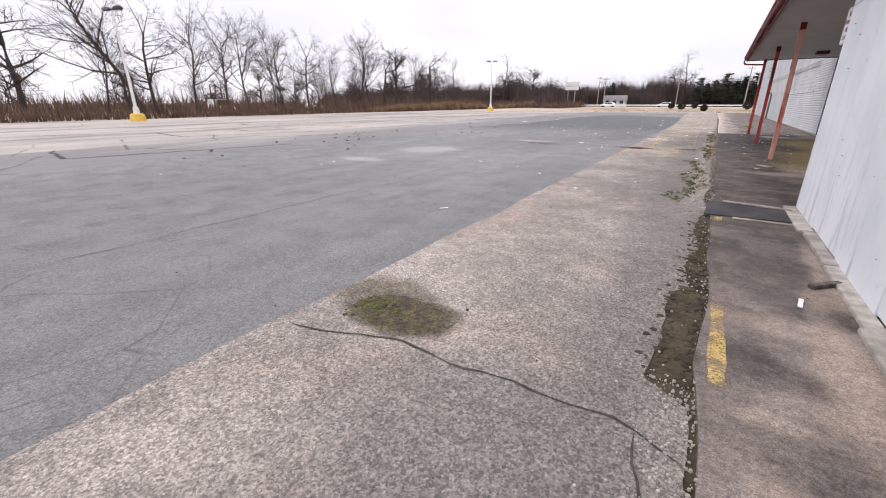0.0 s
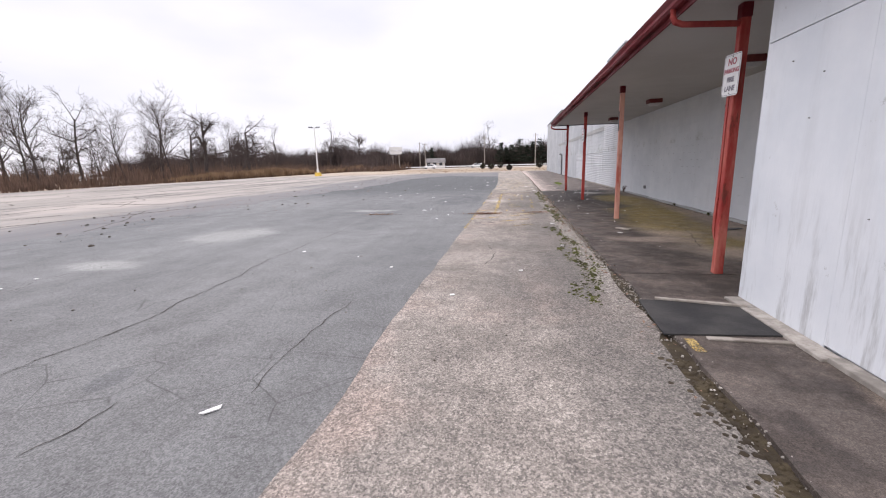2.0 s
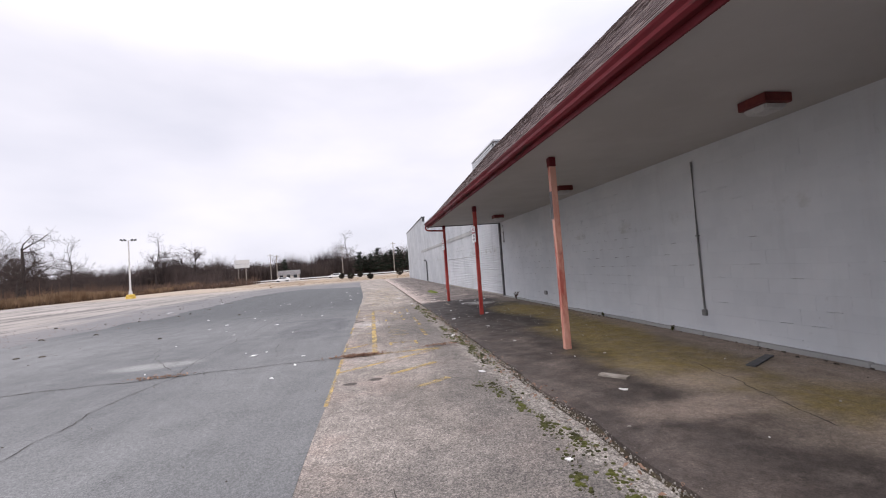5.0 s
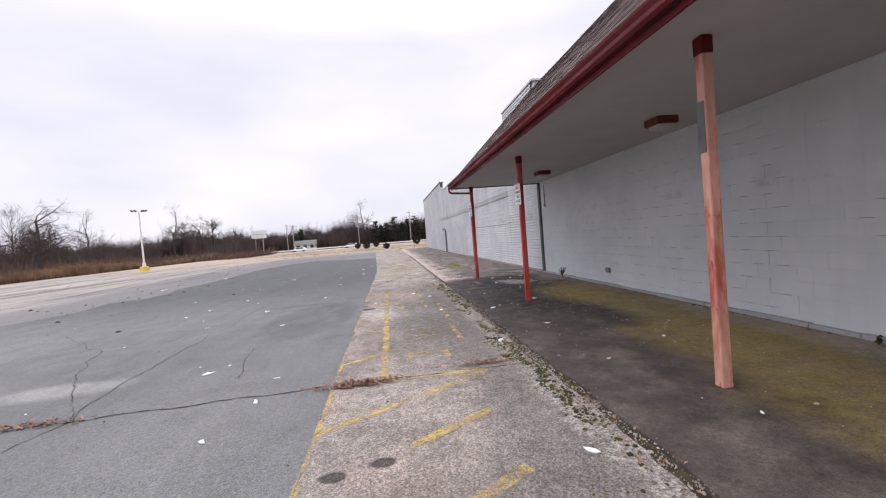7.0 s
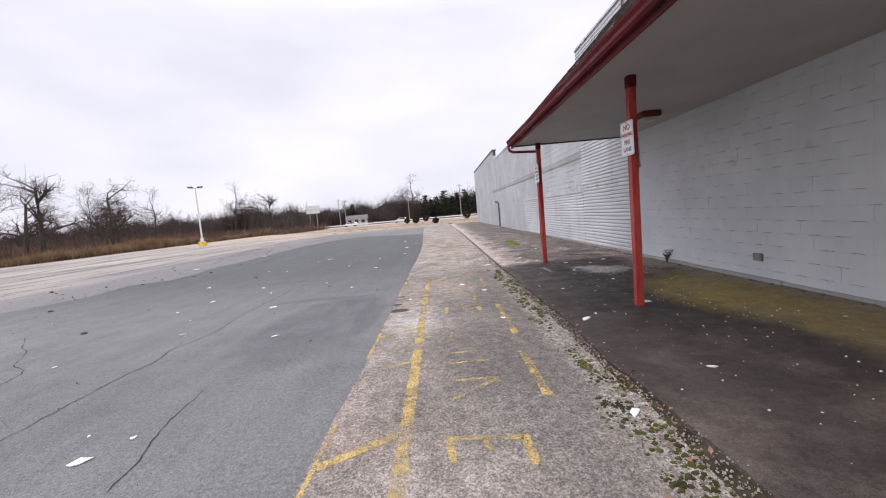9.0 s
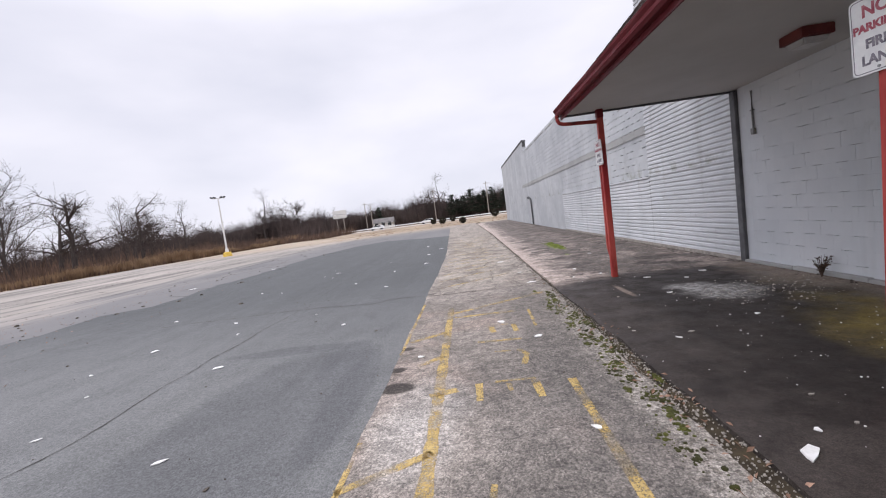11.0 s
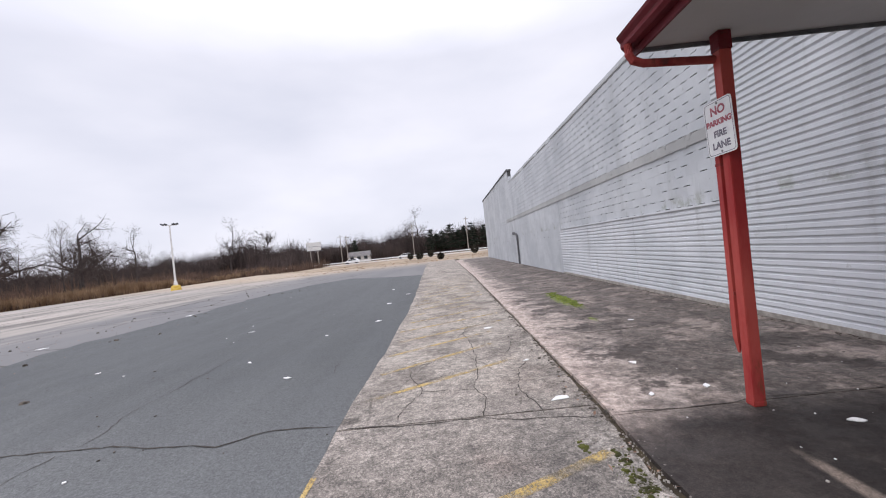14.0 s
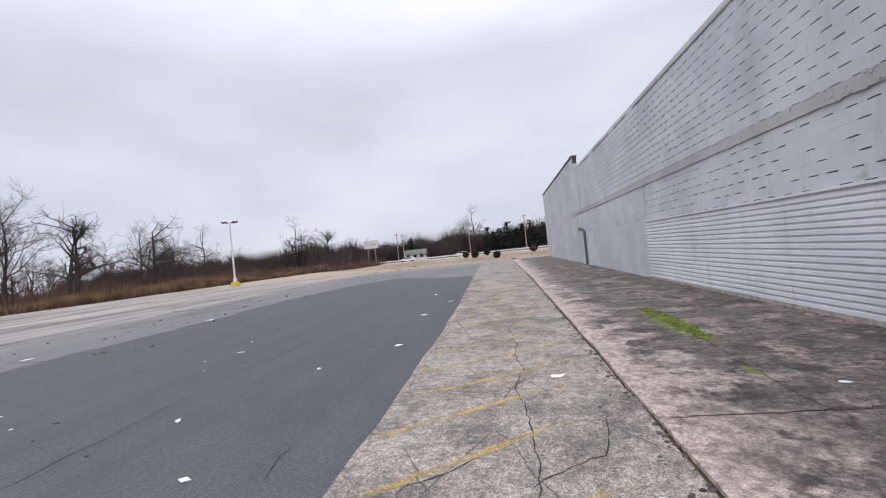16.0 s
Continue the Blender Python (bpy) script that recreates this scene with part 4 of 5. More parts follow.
prof = [(1.332, 3.12), (1.27, 3.12), (1.245, 3.15), (1.245, 3.19), (1.222, 3.225), (1.215, 3.25), (1.225, 3.25), (1.232, 3.228), (1.255, 3.195), (1.255, 3.155), (1.275, 3.13), (1.332, 3.13)]
steps = 40
rows = [[bm.verts.new((x, CY0 + (CY1 + 0.02 - CY0) * s / steps, z + 0.008 * noise.noise((s * 0.7, 2, 1)))) for x, z in prof] for s in range(steps + 1)]
for r0, r1 in zip(rows, rows[1:]):
    for k in range(len(prof)):
        j = (k + 1) % len(prof)
        bm.faces.new((r0[k], r0[j], r1[j], r1[k]))
bm.faces.new(rows[-1])
bm.faces.new(rows[0][::-1])
part("gutter", bm, M["red"], canopy, "dark red metal gutter")
bm = bmesh.new()
v0 = [(1.30, 3.24), (4.43, 6.37), (4.43, 3.17), (1.40, 3.17)]
a = [bm.verts.new((x, CY0, z)) for x, z in v0]
b = [bm.verts.new((x, CY1, z)) for x, z in v0]
bm.faces.new(a)
bm.faces.new(b[::-1])
for i in range(4):
    j = (i + 1) % 4
    bm.faces.new((a[j], a[i], b[i], b[j]))
part("roof_deck", bm, M["shingle"], canopy, "shingled sloping canopy roof")
# shingle courses
bm = bmesh.new()
rnd = random.Random(15)
c, s45 = 0, math.sqrt(0.5)
d = 0.0
while d < 4.35:
    y = CY0 - (0.15 if c % 2 else 0)
    while y < CY1:
        w = rnd.uniform(0.28, 0.33)
        t = rnd.uniform(0.008, 0.016)
        e = rnd.uniform(-0.006, 0.008)
        y0, y1 = max(y, CY0), min(y + w - 0.008, CY1 + 0.02)
        q = []
        for yy in (y0, y1):
            for dd, nn in ((d + e, 0.004), (d + e, t), (d + 0.17, 0.004)):
                q.append(bm.verts.new((1.285 + dd * s45 - nn * s45, yy, 3.245 + dd * s45 + nn * s45)))
        bm.faces.new((q[0], q[1], q[4], q[3]))
        bm.faces.new((q[1], q[2], q[5], q[4]))
        bm.faces.new((q[0], q[2], q[1]))
        bm.faces.new((q[3], q[4], q[5]))
        y += w
    c += 1
    d += 0.145
sh = part("shingles", bm, M["shingle"], canopy, "curling brown asphalt shingles")
sh["kind"] = "stuff"

# plywood-faced enclosure below the canopy
hoarding = thing("plywood_enclosure", "white painted plywood enclosure with stained weathered sheets", "enclosure", kind="structure")
bm = bmesh.new()
box(bm, 1.83, -20, 0.03, 4.40, 5.28, 3.118)
part("core", bm, M["ply"], hoarding)
edges = [5.32, 4.10, 2.88, 1.66, 0.44, -0.78, -2.0, -3.22, -4.44, -5.66, -6.88]
for i, (b, a) in enumerate(zip(edges, edges[1:])):
    for z0, z1 in ((0.05, 2.462), (2.470, 3.115)):
        bm = bmesh.new()
        o = 0.004 * (i % 3)
        box(bm, 1.798 - o, a + 0.002, z0 + (0.02 * (i % 2) if z0 < 1 else 0), 1.827, b - 0.002, z1)
        part("plywood_sheet", bm, M["ply"], hoarding, "", 0.002)
bm = bmesh.new()
box(bm, 1.80, 5.30, 0.05, 4.40, 5.325, 3.115)
part("plywood_return", bm, M["ply"], hoarding)
bm = bmesh.new()
for _ in range(24):
    y, z = rnd.uniform(-1, 5.25), rnd.uniform(0.2, 3.0)
    tube(bm, [(1.785, y, z), (1.80, y, z)], [0.005, 0.005], 6)
part("nail_heads", bm, M["metal"], hoarding, "dull nail heads")
bm = bmesh.new()
y = -4.0
while y < 5.2:
    w = rnd.uniform(0.4, 1.3)
    box(bm, 1.70 - rnd.uniform(0, 0.05), y, 0.026, 1.80, min(y + w, 5.3), 0.045 + rnd.uniform(0, 0.02))
    y += w
part("base_ledge", bm, M["pale"], hoarding, "pale broken ledge at the foot", 0.004)


# ---- posts, signs, fixtures ----
def prism_post(name, at, mat, label, lean=(0.0, 0.0), spout=False, rust_patch=False):
    ob = thing(name, label, "post", "canopy posts", at)
    bm = bmesh.new()
    w, h = 0.05, 3.10
    pts = [(-w, -w), (w, -w), (w, w), (-w, w)]
    n = 8
    rings = []
    for i in range(n + 1):
        z = h * i / n
        k = 1 - 0.05 * math.sin(i / n * 3.14)
        rings.append([bm.verts.new((x * k + lean[0] * i / n, y * k + lean[1] * i / n, z)) for x, y in pts])
    for r0, r1 in zip(rings, rings[1:]):
        for k in range(4):
            bm.faces.new((r0[k], r0[(k + 1) % 4], r1[(k + 1) % 4], r1[k]))
    bm.faces.new(rings[0][::-1])
    bm.faces.new(rings[-1])
    part("shaft", bm, M[mat], ob, "", 0.006)
    bm = bmesh.new()
    box(bm, -0.056 + lean[0], -0.056 + lean[1], 2.95, 0.056 + lean[0], 0.056 + lean[1], 3.105)
    part("cap", bm, M["red"], ob, "dark red cap", 0.006)
    bm = bmesh.new()
    box(bm, -0.053, -0.053, 0.0, 0.053, 0.053, 0.05)
    part("foot", bm, M[mat], ob, "", 0.008)
    if rust_patch:
        bm = bmesh.new()
        box(bm, -0.068, -0.03, 2.1, -0.05, 0.056, 2.55)
        part("patch_plate", bm, M["jamb"], ob, "dark bare patch plate")
    if spout:
        bm = bmesh.new()
        tube(bm, [(-0.75, 0, 3.10), (-0.75, 0, 3.02), (-0.72, 0, 2.965), (-0.64, 0.0, 2.935), (-0.045, 0.0, 2.90)], [0.034, 0.034, 0.036, 0.034, 0.034], 10)
        part("downspout", bm, M["spout"], ob, "faded red gutter downspout")
        bm = bmesh.new()
        rows = []
        for z, k, sx in ((2.3, 1.0, 0.0), (1.6, 1.0, 0.0), (0.95, 1.0, -0.004), (0.72, 1.1, -0.006), (0.55, 0.95, -0.01), (0.42, 0.5, 0.0)):
            rows.append([bm.verts.new((-0.024 + sx + dx * k, 0.088 + dy * k, z + 0.06 * (dx > 0) * (z < 0.8))) for dx, dy in ((-0.027, -0.027), (0.027, -0.027), (0.027, 0.027), (-0.027, 0.027))])
        for r0, r1 in zip(rows, rows[1:]):
            for k in range(4):
                bm.faces.new((r0[k], r1[k], r1[(k + 1) % 4], r0[(k + 1) % 4]))
        bm.faces.new(rows[0])
        bmesh.ops.recalc_face_normals(bm, faces=bm.faces[:])
        part("torn_spout", bm, M[mat], ob, "square downspout torn open at its end")
        for z in (1.0, 2.1):
            bm = bmesh.new()
            box(bm, -0.055, 0.05, z - 0.08, 0.008, 0.119, z - 0.055)
            part("strap", bm, M["spout"], ob)
    return ob


prism_post("canopy_post", (2.03, 6.33, 0.028), "postmid", "faded red steel canopy post with downspout and sign", (0, 0), True)
prism_post("canopy_post", (2.0, 11.53, 0.028), "postfade", "peeling pinkish red steel canopy post with rust", (-0.02, 0), False, True)
prism_post("canopy_post", (2.0, 16.82, 0.028), "postred", "red steel canopy post with small sign", (-0.01, -0.06))
prism_post("canopy_post", (2.0, 22.0, 0.028), "postred", "bright red canopy end post with torn downspout", (0.0, -0.03), True)


def lettering(text, size, mat, parent, at, turn, name):
    cu = bpy.data.curves.new(name, 'FONT')
    cu.body, cu.size, cu.align_x, cu.align_y, cu.extrude, cu.offset = text, size, 'CENTER', 'CENTER', 0.0008, 0.003
    tmp = new(name, cu)
    me = bpy.data.meshes.new_from_object(tmp.evaluated_get(bpy.context.evaluated_depsgraph_get()))
    bpy.data.objects.remove(tmp)
    me.materials.clear()
    me.materials.append(mat)
    ob = new(name, me)
    ob.parent = parent
    ob.matrix_local = Matrix.Translation(at) @ turn
    return ob


def parking_sign(at, tilt, face=1):
    ob = thing("parking_sign", "weathered white no parking fire lane sign on a red post", "sign", "fire lane signs")
    w, h = 0.1525, 0.2285
    bm = bmesh.new()
    def outline(w, h, r):
        o = []
        for cx, cz, a0 in ((w - r, h - r, 0), (-w + r, h - r, 90), (-w + r, -h + r, 180), (w - r, -h + r, 270)):
            o += [(cx + r * math.cos(radians(a0 + a)), cz + r * math.sin(radians(a0 + a))) for a in (0, 30, 60, 90)]
        return o
    o = outline(w, h, 0.03)
    f = [bm.verts.new((-0.002, y, z)) for y, z in o]
    b = [bm.verts.new((0.002, y, z)) for y, z in o]
    bm.faces.new(f)
    bm.faces.new(b[::-1])
    for i in range(len(o)):
        j = (i + 1) % len(o)
        bm.faces.new((f[j], f[i], b[i], b[j]))
    bmesh.ops.recalc_face_normals(bm, faces=bm.faces[:])
    part("plate", bm, M["signwhite"], ob)
    bm = bmesh.new()
    o1, o2 = outline(w - 0.010, h - 0.010, 0.024), outline(w - 0.015, h - 0.015, 0.02)
    a = [bm.verts.new((-0.0032, y, z)) for y, z in o1]
    b = [bm.verts.new((-0.0032, y, z)) for y, z in o2]
    for i in range(len(o1)):
        j = (i + 1) % len(o1)
        bm.faces.new((a[i], a[j], b[j], b[i]))
    part("border", bm, M["signgrey"], ob, "thin dark border")
    turn = Matrix(((0, 0, -1, 0), (-1, 0, 0, 0), (0, 1, 0, 0), (0, 0, 0, 1)))
    for text, size, z, mat in (("NO", 0.10, 0.142, "signred"), ("PARKING", 0.064, 0.045, "signred"), ("FIRE", 0.075, -0.052, "signgrey"), ("LANE", 0.078, -0.148, "signgrey")):
        lettering(text, size, M[mat], ob, (-0.0035, 0, z), turn, "lettering")
    for z in (0.2, -0.2):
        bm = bmesh.new()
        tube(bm, [(-0.008, 0, z), (0.03, 0, z)], [0.008, 0.008], 8)
        part("bolt", bm, M["metal"], ob)
    ob.matrix_basis = Matrix.Translation(at) @ pose(0, 0, 0, tilt, 0, 6)
    return ob


parking_sign((1.955, 6.33, 2.385), 2)
parking_sign((1.93, 16.80, 2.33), -1)
parking_sign((1.925, 21.98, 2.36), -2)

fixture = thing("canopy_light", "dark red box ceiling light with milky diffuser under the canopy", "light fixture", "canopy lights")
bm = bmesh.new()
box(bm, -0.18, -0.18, -0.11, 0.17, 0.17, 0.0)
part("housing", bm, M["fixred"], fixture, "", 0.008)
bm = bmesh.new()
vs = box(bm, -0.15, -0.15, -0.175, 0.15, 0.15, -0.108)
for v in vs[:4]:
    v.co.x *= 0.8
    v.co.y *= 0.8
part("diffuser", bm, M["diffuser"], fixture, "dusty milky diffuser", 0.015)
fixture.location = (3.48, 9.17, 3.134)
for y in (14.2, 19.25):
    copy_thing(fixture, pose(3.48, y, 3.134))

# conduits and small fittings on the wall
def conduit(y, z0, z1, label):
    ob = thing("wall_conduit", label, "conduit", "wall conduits", (WX - 0.02, y, 0))
    bm = bmesh.new()
    tube(bm, [(0, 0, z0), (0.0, 0.005, (z0 + z1) / 2), (0, 0, z1)], [0.016] * 3, 8)
    part("pipe", bm, M["metal"], ob)
    bm = bmesh.new()
    box(bm, -0.03, -0.04, z0 - 0.06, 0.02, 0.04, z0 + 0.04)
    part("box", bm, M["metal"], ob, "", 0.006)
    bm = bmesh.new()
    box(bm, -0.022, -0.03, (z0 + z1) / 2, 0.02, 0.03, (z0 + z1) / 2 + 0.02)
    part("clamp", bm, M["metal"], ob)


conduit(11.36, 0.42, 2.95, "thin grey conduit running down the block wall")
conduit(21.6, 2.33, 3.0, "short dark conduit stub below the soffit")
bm = bmesh.new()
box(bm, WX - 0.05, 17.68, 0.34, WX, 17.86, 0.46)
ob = tagged(part("outlet_box", bm, M["metal"], None, "", 0.008), "grey outlet box low on the block wall", "outlet box")
# pipe on the far wall
ob = thing("wall_pipe", "dark standpipe with bent top against the far wall", "pipe", "", (WX - 0.08, 46.3, 0.028))
bm = bmesh.new()
tube(bm, [(0, 0, 0), (0, 0, 1.85), (0, 0.1, 1.98), (0, 0.4, 2.05), (-0.1, 1.0, 2.12)], [0.06] * 5, 8)
part("pipe", bm, M["jamb"], ob)
bm = bmesh.new()
box(bm, -0.12, 0.95, 2.0, 0.06, 1.2, 2.2)
part("lamp_head", bm, M["metal"], ob, "", 0.02)

# ---- loose things ----
def flake(bm, r, seed, h=0.006, stretch=1.0):
    rnd = random.Random(seed)
    n = rnd.randint(4, 7)
    slab(bm, [(r * stretch * rnd.uniform(0.35, 1.15) * math.cos(6.283 * k / n + 0.4), r * rnd.uniform(0.3, 1.0) * math.sin(6.283 * k / n + 0.4)) for k in range(n)], 0, h)


def litter(x, y, z, r, seed, mat="litter", label="torn piece of white litter on the paving", stretch=1.6):
    bm = bmesh.new()
    flake(bm, r * 0.8, seed, 0.008, stretch)
    for v in bm.verts:
        v.co.z += 0.25 * r * noise.noise((v.co.x * 9, v.co.y * 9, seed)) ** 2
    ob = part("litter_piece", bm, M[mat])
    ob.location = (x, y, z)
    ob.rotation_euler = (0, 0, random.Random(seed).uniform(0, 6.28))
    return tagged(ob, label, "litter", "litter on the paving")


# (x, y, z, size): pieces that lie in plain sight
for i, (x, y, z, r) in enumerate(((0.05, 19.05, 0.003, 0.075), (-0.32, 19.85, 0.003, 0.06), (-1.35, 18.75, 0.003, 0.05), (0.54, 22.63, 0.003, 0.12), (0.46, 24.05, 0.003, 0.05), (1.34, 22.43, 0.03, 0.05), (2.42, 21.58, 0.03, 0.05), (1.09, 16.38, 0.03, 0.075), (-6.0, 20.45, 0, 0.09), (-2.38, 13.44, 0, 0.06), (0.17, 26.4, 0.003, 0.11), (1.6, 23.4, 0.03, 0.06),
                                  (2.2, 17.0, 0.03, 0.075), (1.5, 12.6, 0.03, 0.04), (1.85, 11.0, 0.03, 0.03), (1.6, 9.4, 0.03, 0.05), (2.2, 20.3, 0.03, 0.05), (1.55, 14.6, 0.03, 0.045), (2.6, 13.2, 0.03, 0.04), (1.9, 22.5, 0.03, 0.05),
                                  (2.6, 25.7, 0.03, 0.05), (2.9, 21.2, 0.03, 0.05), (3.4, 21.6, 0.03, 0.07), (-2.9, 20.8, 0, 0.06), (-3.2, 17.0, 0, 0.05), (-4.1, 19.2, 0, 0.08), (-4.9, 17.6, 0, 0.05), (-2.6, 11.9, 0, 0.05), (-3.4, 14.0, 0, 0.07),
                                  (-2.4, 12.7, 0, 0.05), (-2.9, 24.4, 0, 0.06), (-4.0, 25.6, 0, 0.05), (-3.2, 27.4, 0, 0.06), (-2.3, 28.6, 0, 0.08), (-2.5, 32.0, 0, 0.1), (-2.1, 34.5, 0, 0.1), (-5.6, 29.0, 0, 0.07), (-7.0, 26.0, 0, 0.06),
                                  (-1.19, 5.25, 0.003, 0.05), (-2.36, 2.83, 0, 0.06), (-4.2, 7.5, 0, 0.05), (-0.4, 6.4, 0.003, 0.04), (0.35, 8.2, 0.003, 0.05), (0.6, 14.0, 0.003, 0.06), (0.4, 10.9, 0.003, 0.05), (-11, 35, -0.01, 0.2), (-12, 30, -0.01, 0.16), (0.1, 16.9, 0.003, 0.05), (-5.5, 22, 0, 0.06),
                                  (-6.2, 19.5, 0, 0.05), (-7.5, 23, 0, 0.06), (-3.0, 37, 0, 0.1), (1.4, 18.4, 0.03, 0.04), (2.5, 18.9, 0.03, 0.05), (1.3, 16.6, 0.03, 0.03))):
    litter(x, y, z, r, 300 + i)
rnd = random.Random(77)
for i in range(64):
    x, y = rnd.uniform(-9.5, -2.2), rnd.uniform(2, 40)
    litter(x, y, -0.001, rnd.uniform(0.015, 0.04), 400 + i, "debris" if i % 3 else "litter", "dark clod on the asphalt" if i % 3 else "small pale paper scrap on the asphalt", 1.2)
for i in range(36):
    litter(rnd.uniform(1.0, 4.1), rnd.uniform(7, 27), 0.029, rnd.uniform(0.012, 0.035), 500 + i, "pale", "small pale flake of fallen paint", 1.2)

# rubber mat, boards and stick near the enclosure
bm = bmesh.new()
slab(bm, [(0.74, 4.26), (1.72, 4.32), (1.76, 5.12), (0.78, 5.16)], 0, 0.014)
ob = part("rubber_mat", bm, M["mat"], None, "", 0.003)
ob.location.z = 0.0285
tagged(ob, "worn black rubber mat on the sidewalk", "mat")


def board(x0, y0, x1, y1, w, h, mat, name, label, z=0.029):
    d = Vector((x1 - x0, y1 - y0))
    bm = bmesh.new()
    n = 5
    l = d.length
    rows = []
    for i in range(n + 1):
        f = i / n
        k = w / 2 * (1 + 0.25 * noise.noise((f * 4, x0, y0)))
        rows.append([bm.verts.new((f * l, yy * k, zz * h)) for yy, zz in ((-1, 0), (1, 0), (1, 1), (-1, 1))])
    for a, b in zip(rows, rows[1:]):
        for k in range(4):
            bm.faces.new((a[k], a[(k + 1) % 4], b[(k + 1) % 4], b[k]))
    bm.faces.new(rows[0][::-1])
    bm.faces.new(rows[-1])
    bmesh.ops.recalc_face_normals(bm, faces=bm.faces[:])
    ob = part(name, bm, M[mat], None, "", 0.003)
    ob.location = (x0, y0, z)
    ob.rotation_euler = (0, 0, math.atan2(d.y, d.x))
    return tagged(ob, label, "board")


board(1.05, 4.22, 1.78, 4.18, 0.055, 0.014, "wood", "trim_board", "pale painted trim board lying by the mat")
board(0.95, 5.18, 1.72, 5.0, 0.05, 0.02, "wood", "trim_board", "grey thin board along the mat edge", 0.043)
board(1.66, 10.0, 1.87, 9.74, 0.10, 0.025, "wood", "loose_board", "short grey weathered board on the sidewalk")
board(1.52, 2.05, 1.72, 2.25, 0.05, 0.035, "debris", "broken_stick", "dark broken stick at the wall foot")
board(1.40, 1.60, 1.43, 1.78, 0.035, 0.006, "litter", "splinter", "pale splinter of wood")
board(3.4, 9.6, 4.0, 9.9, 0.10, 0.02, "jamb", "loose_plate", "dark flat plate by the wall")


def leaf_pile(name, count, cx, cy, sx, sy, label, seed, z=0.003):
    rnd = random.Random(seed)
    bm = bmesh.new()
    for _ in range(count):
        x, y = rnd.gauss(cx, sx), rnd.gauss(cy, sy)
        q = Euler((rnd.uniform(-0.7, 0.7), rnd.uniform(-0.7, 0.7), rnd.random() * 6.28)).to_matrix()
        s = rnd.uniform(0.012, 0.03)
        zz = z + s * 0.6 + rnd.random() * 0.02
        v = [bm.verts.new(Vector((x, y, zz)) + q @ Vector(p)) for p in ((-s, 0, 0), (0, -s * 0.5, s * 0.25), (s * 1.1, 0, 0), (0, s * 0.5, s * 0.25))]
        bm.faces.new((v[0], v[1], v[2]))
        bm.faces.new((v[0], v[2], v[3]))
    setting(name, bm, M["leaf"], label, "leaves", kind="stuff")


leaf_pile("leaf_litter", 620, -1.35, 12.83, 0.2, 0.05, "brown dead leaves caught at a paving joint", 1)
leaf_pile("leaf_litter_joint", 150, 0.15, 13.05, 0.22, 0.03, "dead leaves along a paving joint", 2)
leaf_pile("leaf_litter_asphalt", 160, -4.55, 12.8, 0.2, 0.05, "dead grass and leaves in an asphalt crack", 3, 0.0)
leaf_pile("leaf_litter_kerb", 420, 0.72, 13.5, 0.1, 4.5, "dead leaves along the kerb", 4)
leaf_pile("leaf_litter_lot", 900, -13, 20, 1.8, 9, "dead leaves blown along the lane edge", 5, -0.01)


def weed(x, y, z, h, n, seed, mat="brush", label="dry brown weed growing at the wall foot"):
    rnd = random.Random(seed)
    ob = thing("weed", label, "weed", "", (x, y, z))
    bm = bmesh.new()
    for _ in range(n):
        a, l = rnd.random() * 6.28, h * rnd.uniform(0.5, 1)
        lean = rnd.uniform(0.05, 0.5)
        p = [(0, 0, 0), (math.cos(a) * lean * l * 0.4, math.sin(a) * lean * l * 0.4, l * 0.55), (math.cos(a) * lean * l, math.sin(a) * lean * l, l)]
        tube(bm, p, [0.005, 0.004, 0.002], 4)
        for _ in range(5):
            f = rnd.uniform(0.3, 1)
            c = Vector((math.cos(a) * lean * l * f, math.sin(a) * lean * l * f, l * f))
            v = [bm.verts.new(c + Vector((rnd.uniform(-1, 1), rnd.uniform(-1, 1), rnd.uniform(-0.5, 1))) * 0.03) for _ in range(3)]
            bm.faces.new(v)
    part("stems", bm, M[mat], ob)


weed(4.25, 20.2, 0.028, 0.32, 26, 1)
weed(4.28, 12.0, 0.028, 0.08, 10, 2, "moss", "small weed at the wall foot")
weed(4.28, 14.3, 0.028, 0.10, 10, 3, "moss", "small weed at the wall foot")


# ---- lamp posts ----
def lamp_post(x, y, h, turn, lean=0.0):
    ob = thing("lot_lamp", "tall white parking lot lamp post on a yellow base", "lamp post", "lot lamps", (x, y, -0.02))
    bm = bmesh.new()
    tube(bm, [(0, 0, 0), (0, 0, 0.55), (0, 0, 0.62)], [0.62, 0.50, 0.40], 16)
    part("base", bm, M["yellow"], ob, "flared yellow painted concrete base")
    bm = bmesh.new()
    tube(bm, [(0, 0, 0.6), (0, 0, 1.1), (0, 0, 1.14)], [0.24, 0.2, 0.12], 12)
    part("pedestal", bm, M["pole"], ob)
    bm = bmesh.new()
    tube(bm, [(0, 0, 1.1), (0, 0, h)], [0.12, 0.075], 10)
    part("pole", bm, M["pole"], ob)
    bm = bmesh.new()
    box(bm, -0.75, -0.03, h - 0.08, 0.75, 0.03, h - 0.02)
    part("cross_arm", bm, M["pole"], ob)
    for s in (-0.78, -0.4, 0.4, 0.78):
        bm = bmesh.new()
        vs = box(bm, -0.17, -0.26, -0.09, 0.17, 0.26, 0.10)
        for v in vs[4:]:
            v.co.y *= 0.6
        head = part("lamp_head", bm, M["darkhead"], ob, "dark floodlight head", 0.02)
        head.matrix_local = pose(s, 0, h + 0.08, 0, -22 if s > 0 else 22, 0)
    ob.rotation_euler = (0, radians(lean), radians(turn))
    return ob


lamp_post(-34.4, 69.5, 8.15, 25)
lamp_post(-39.9, 14.8, 8.15, 10)


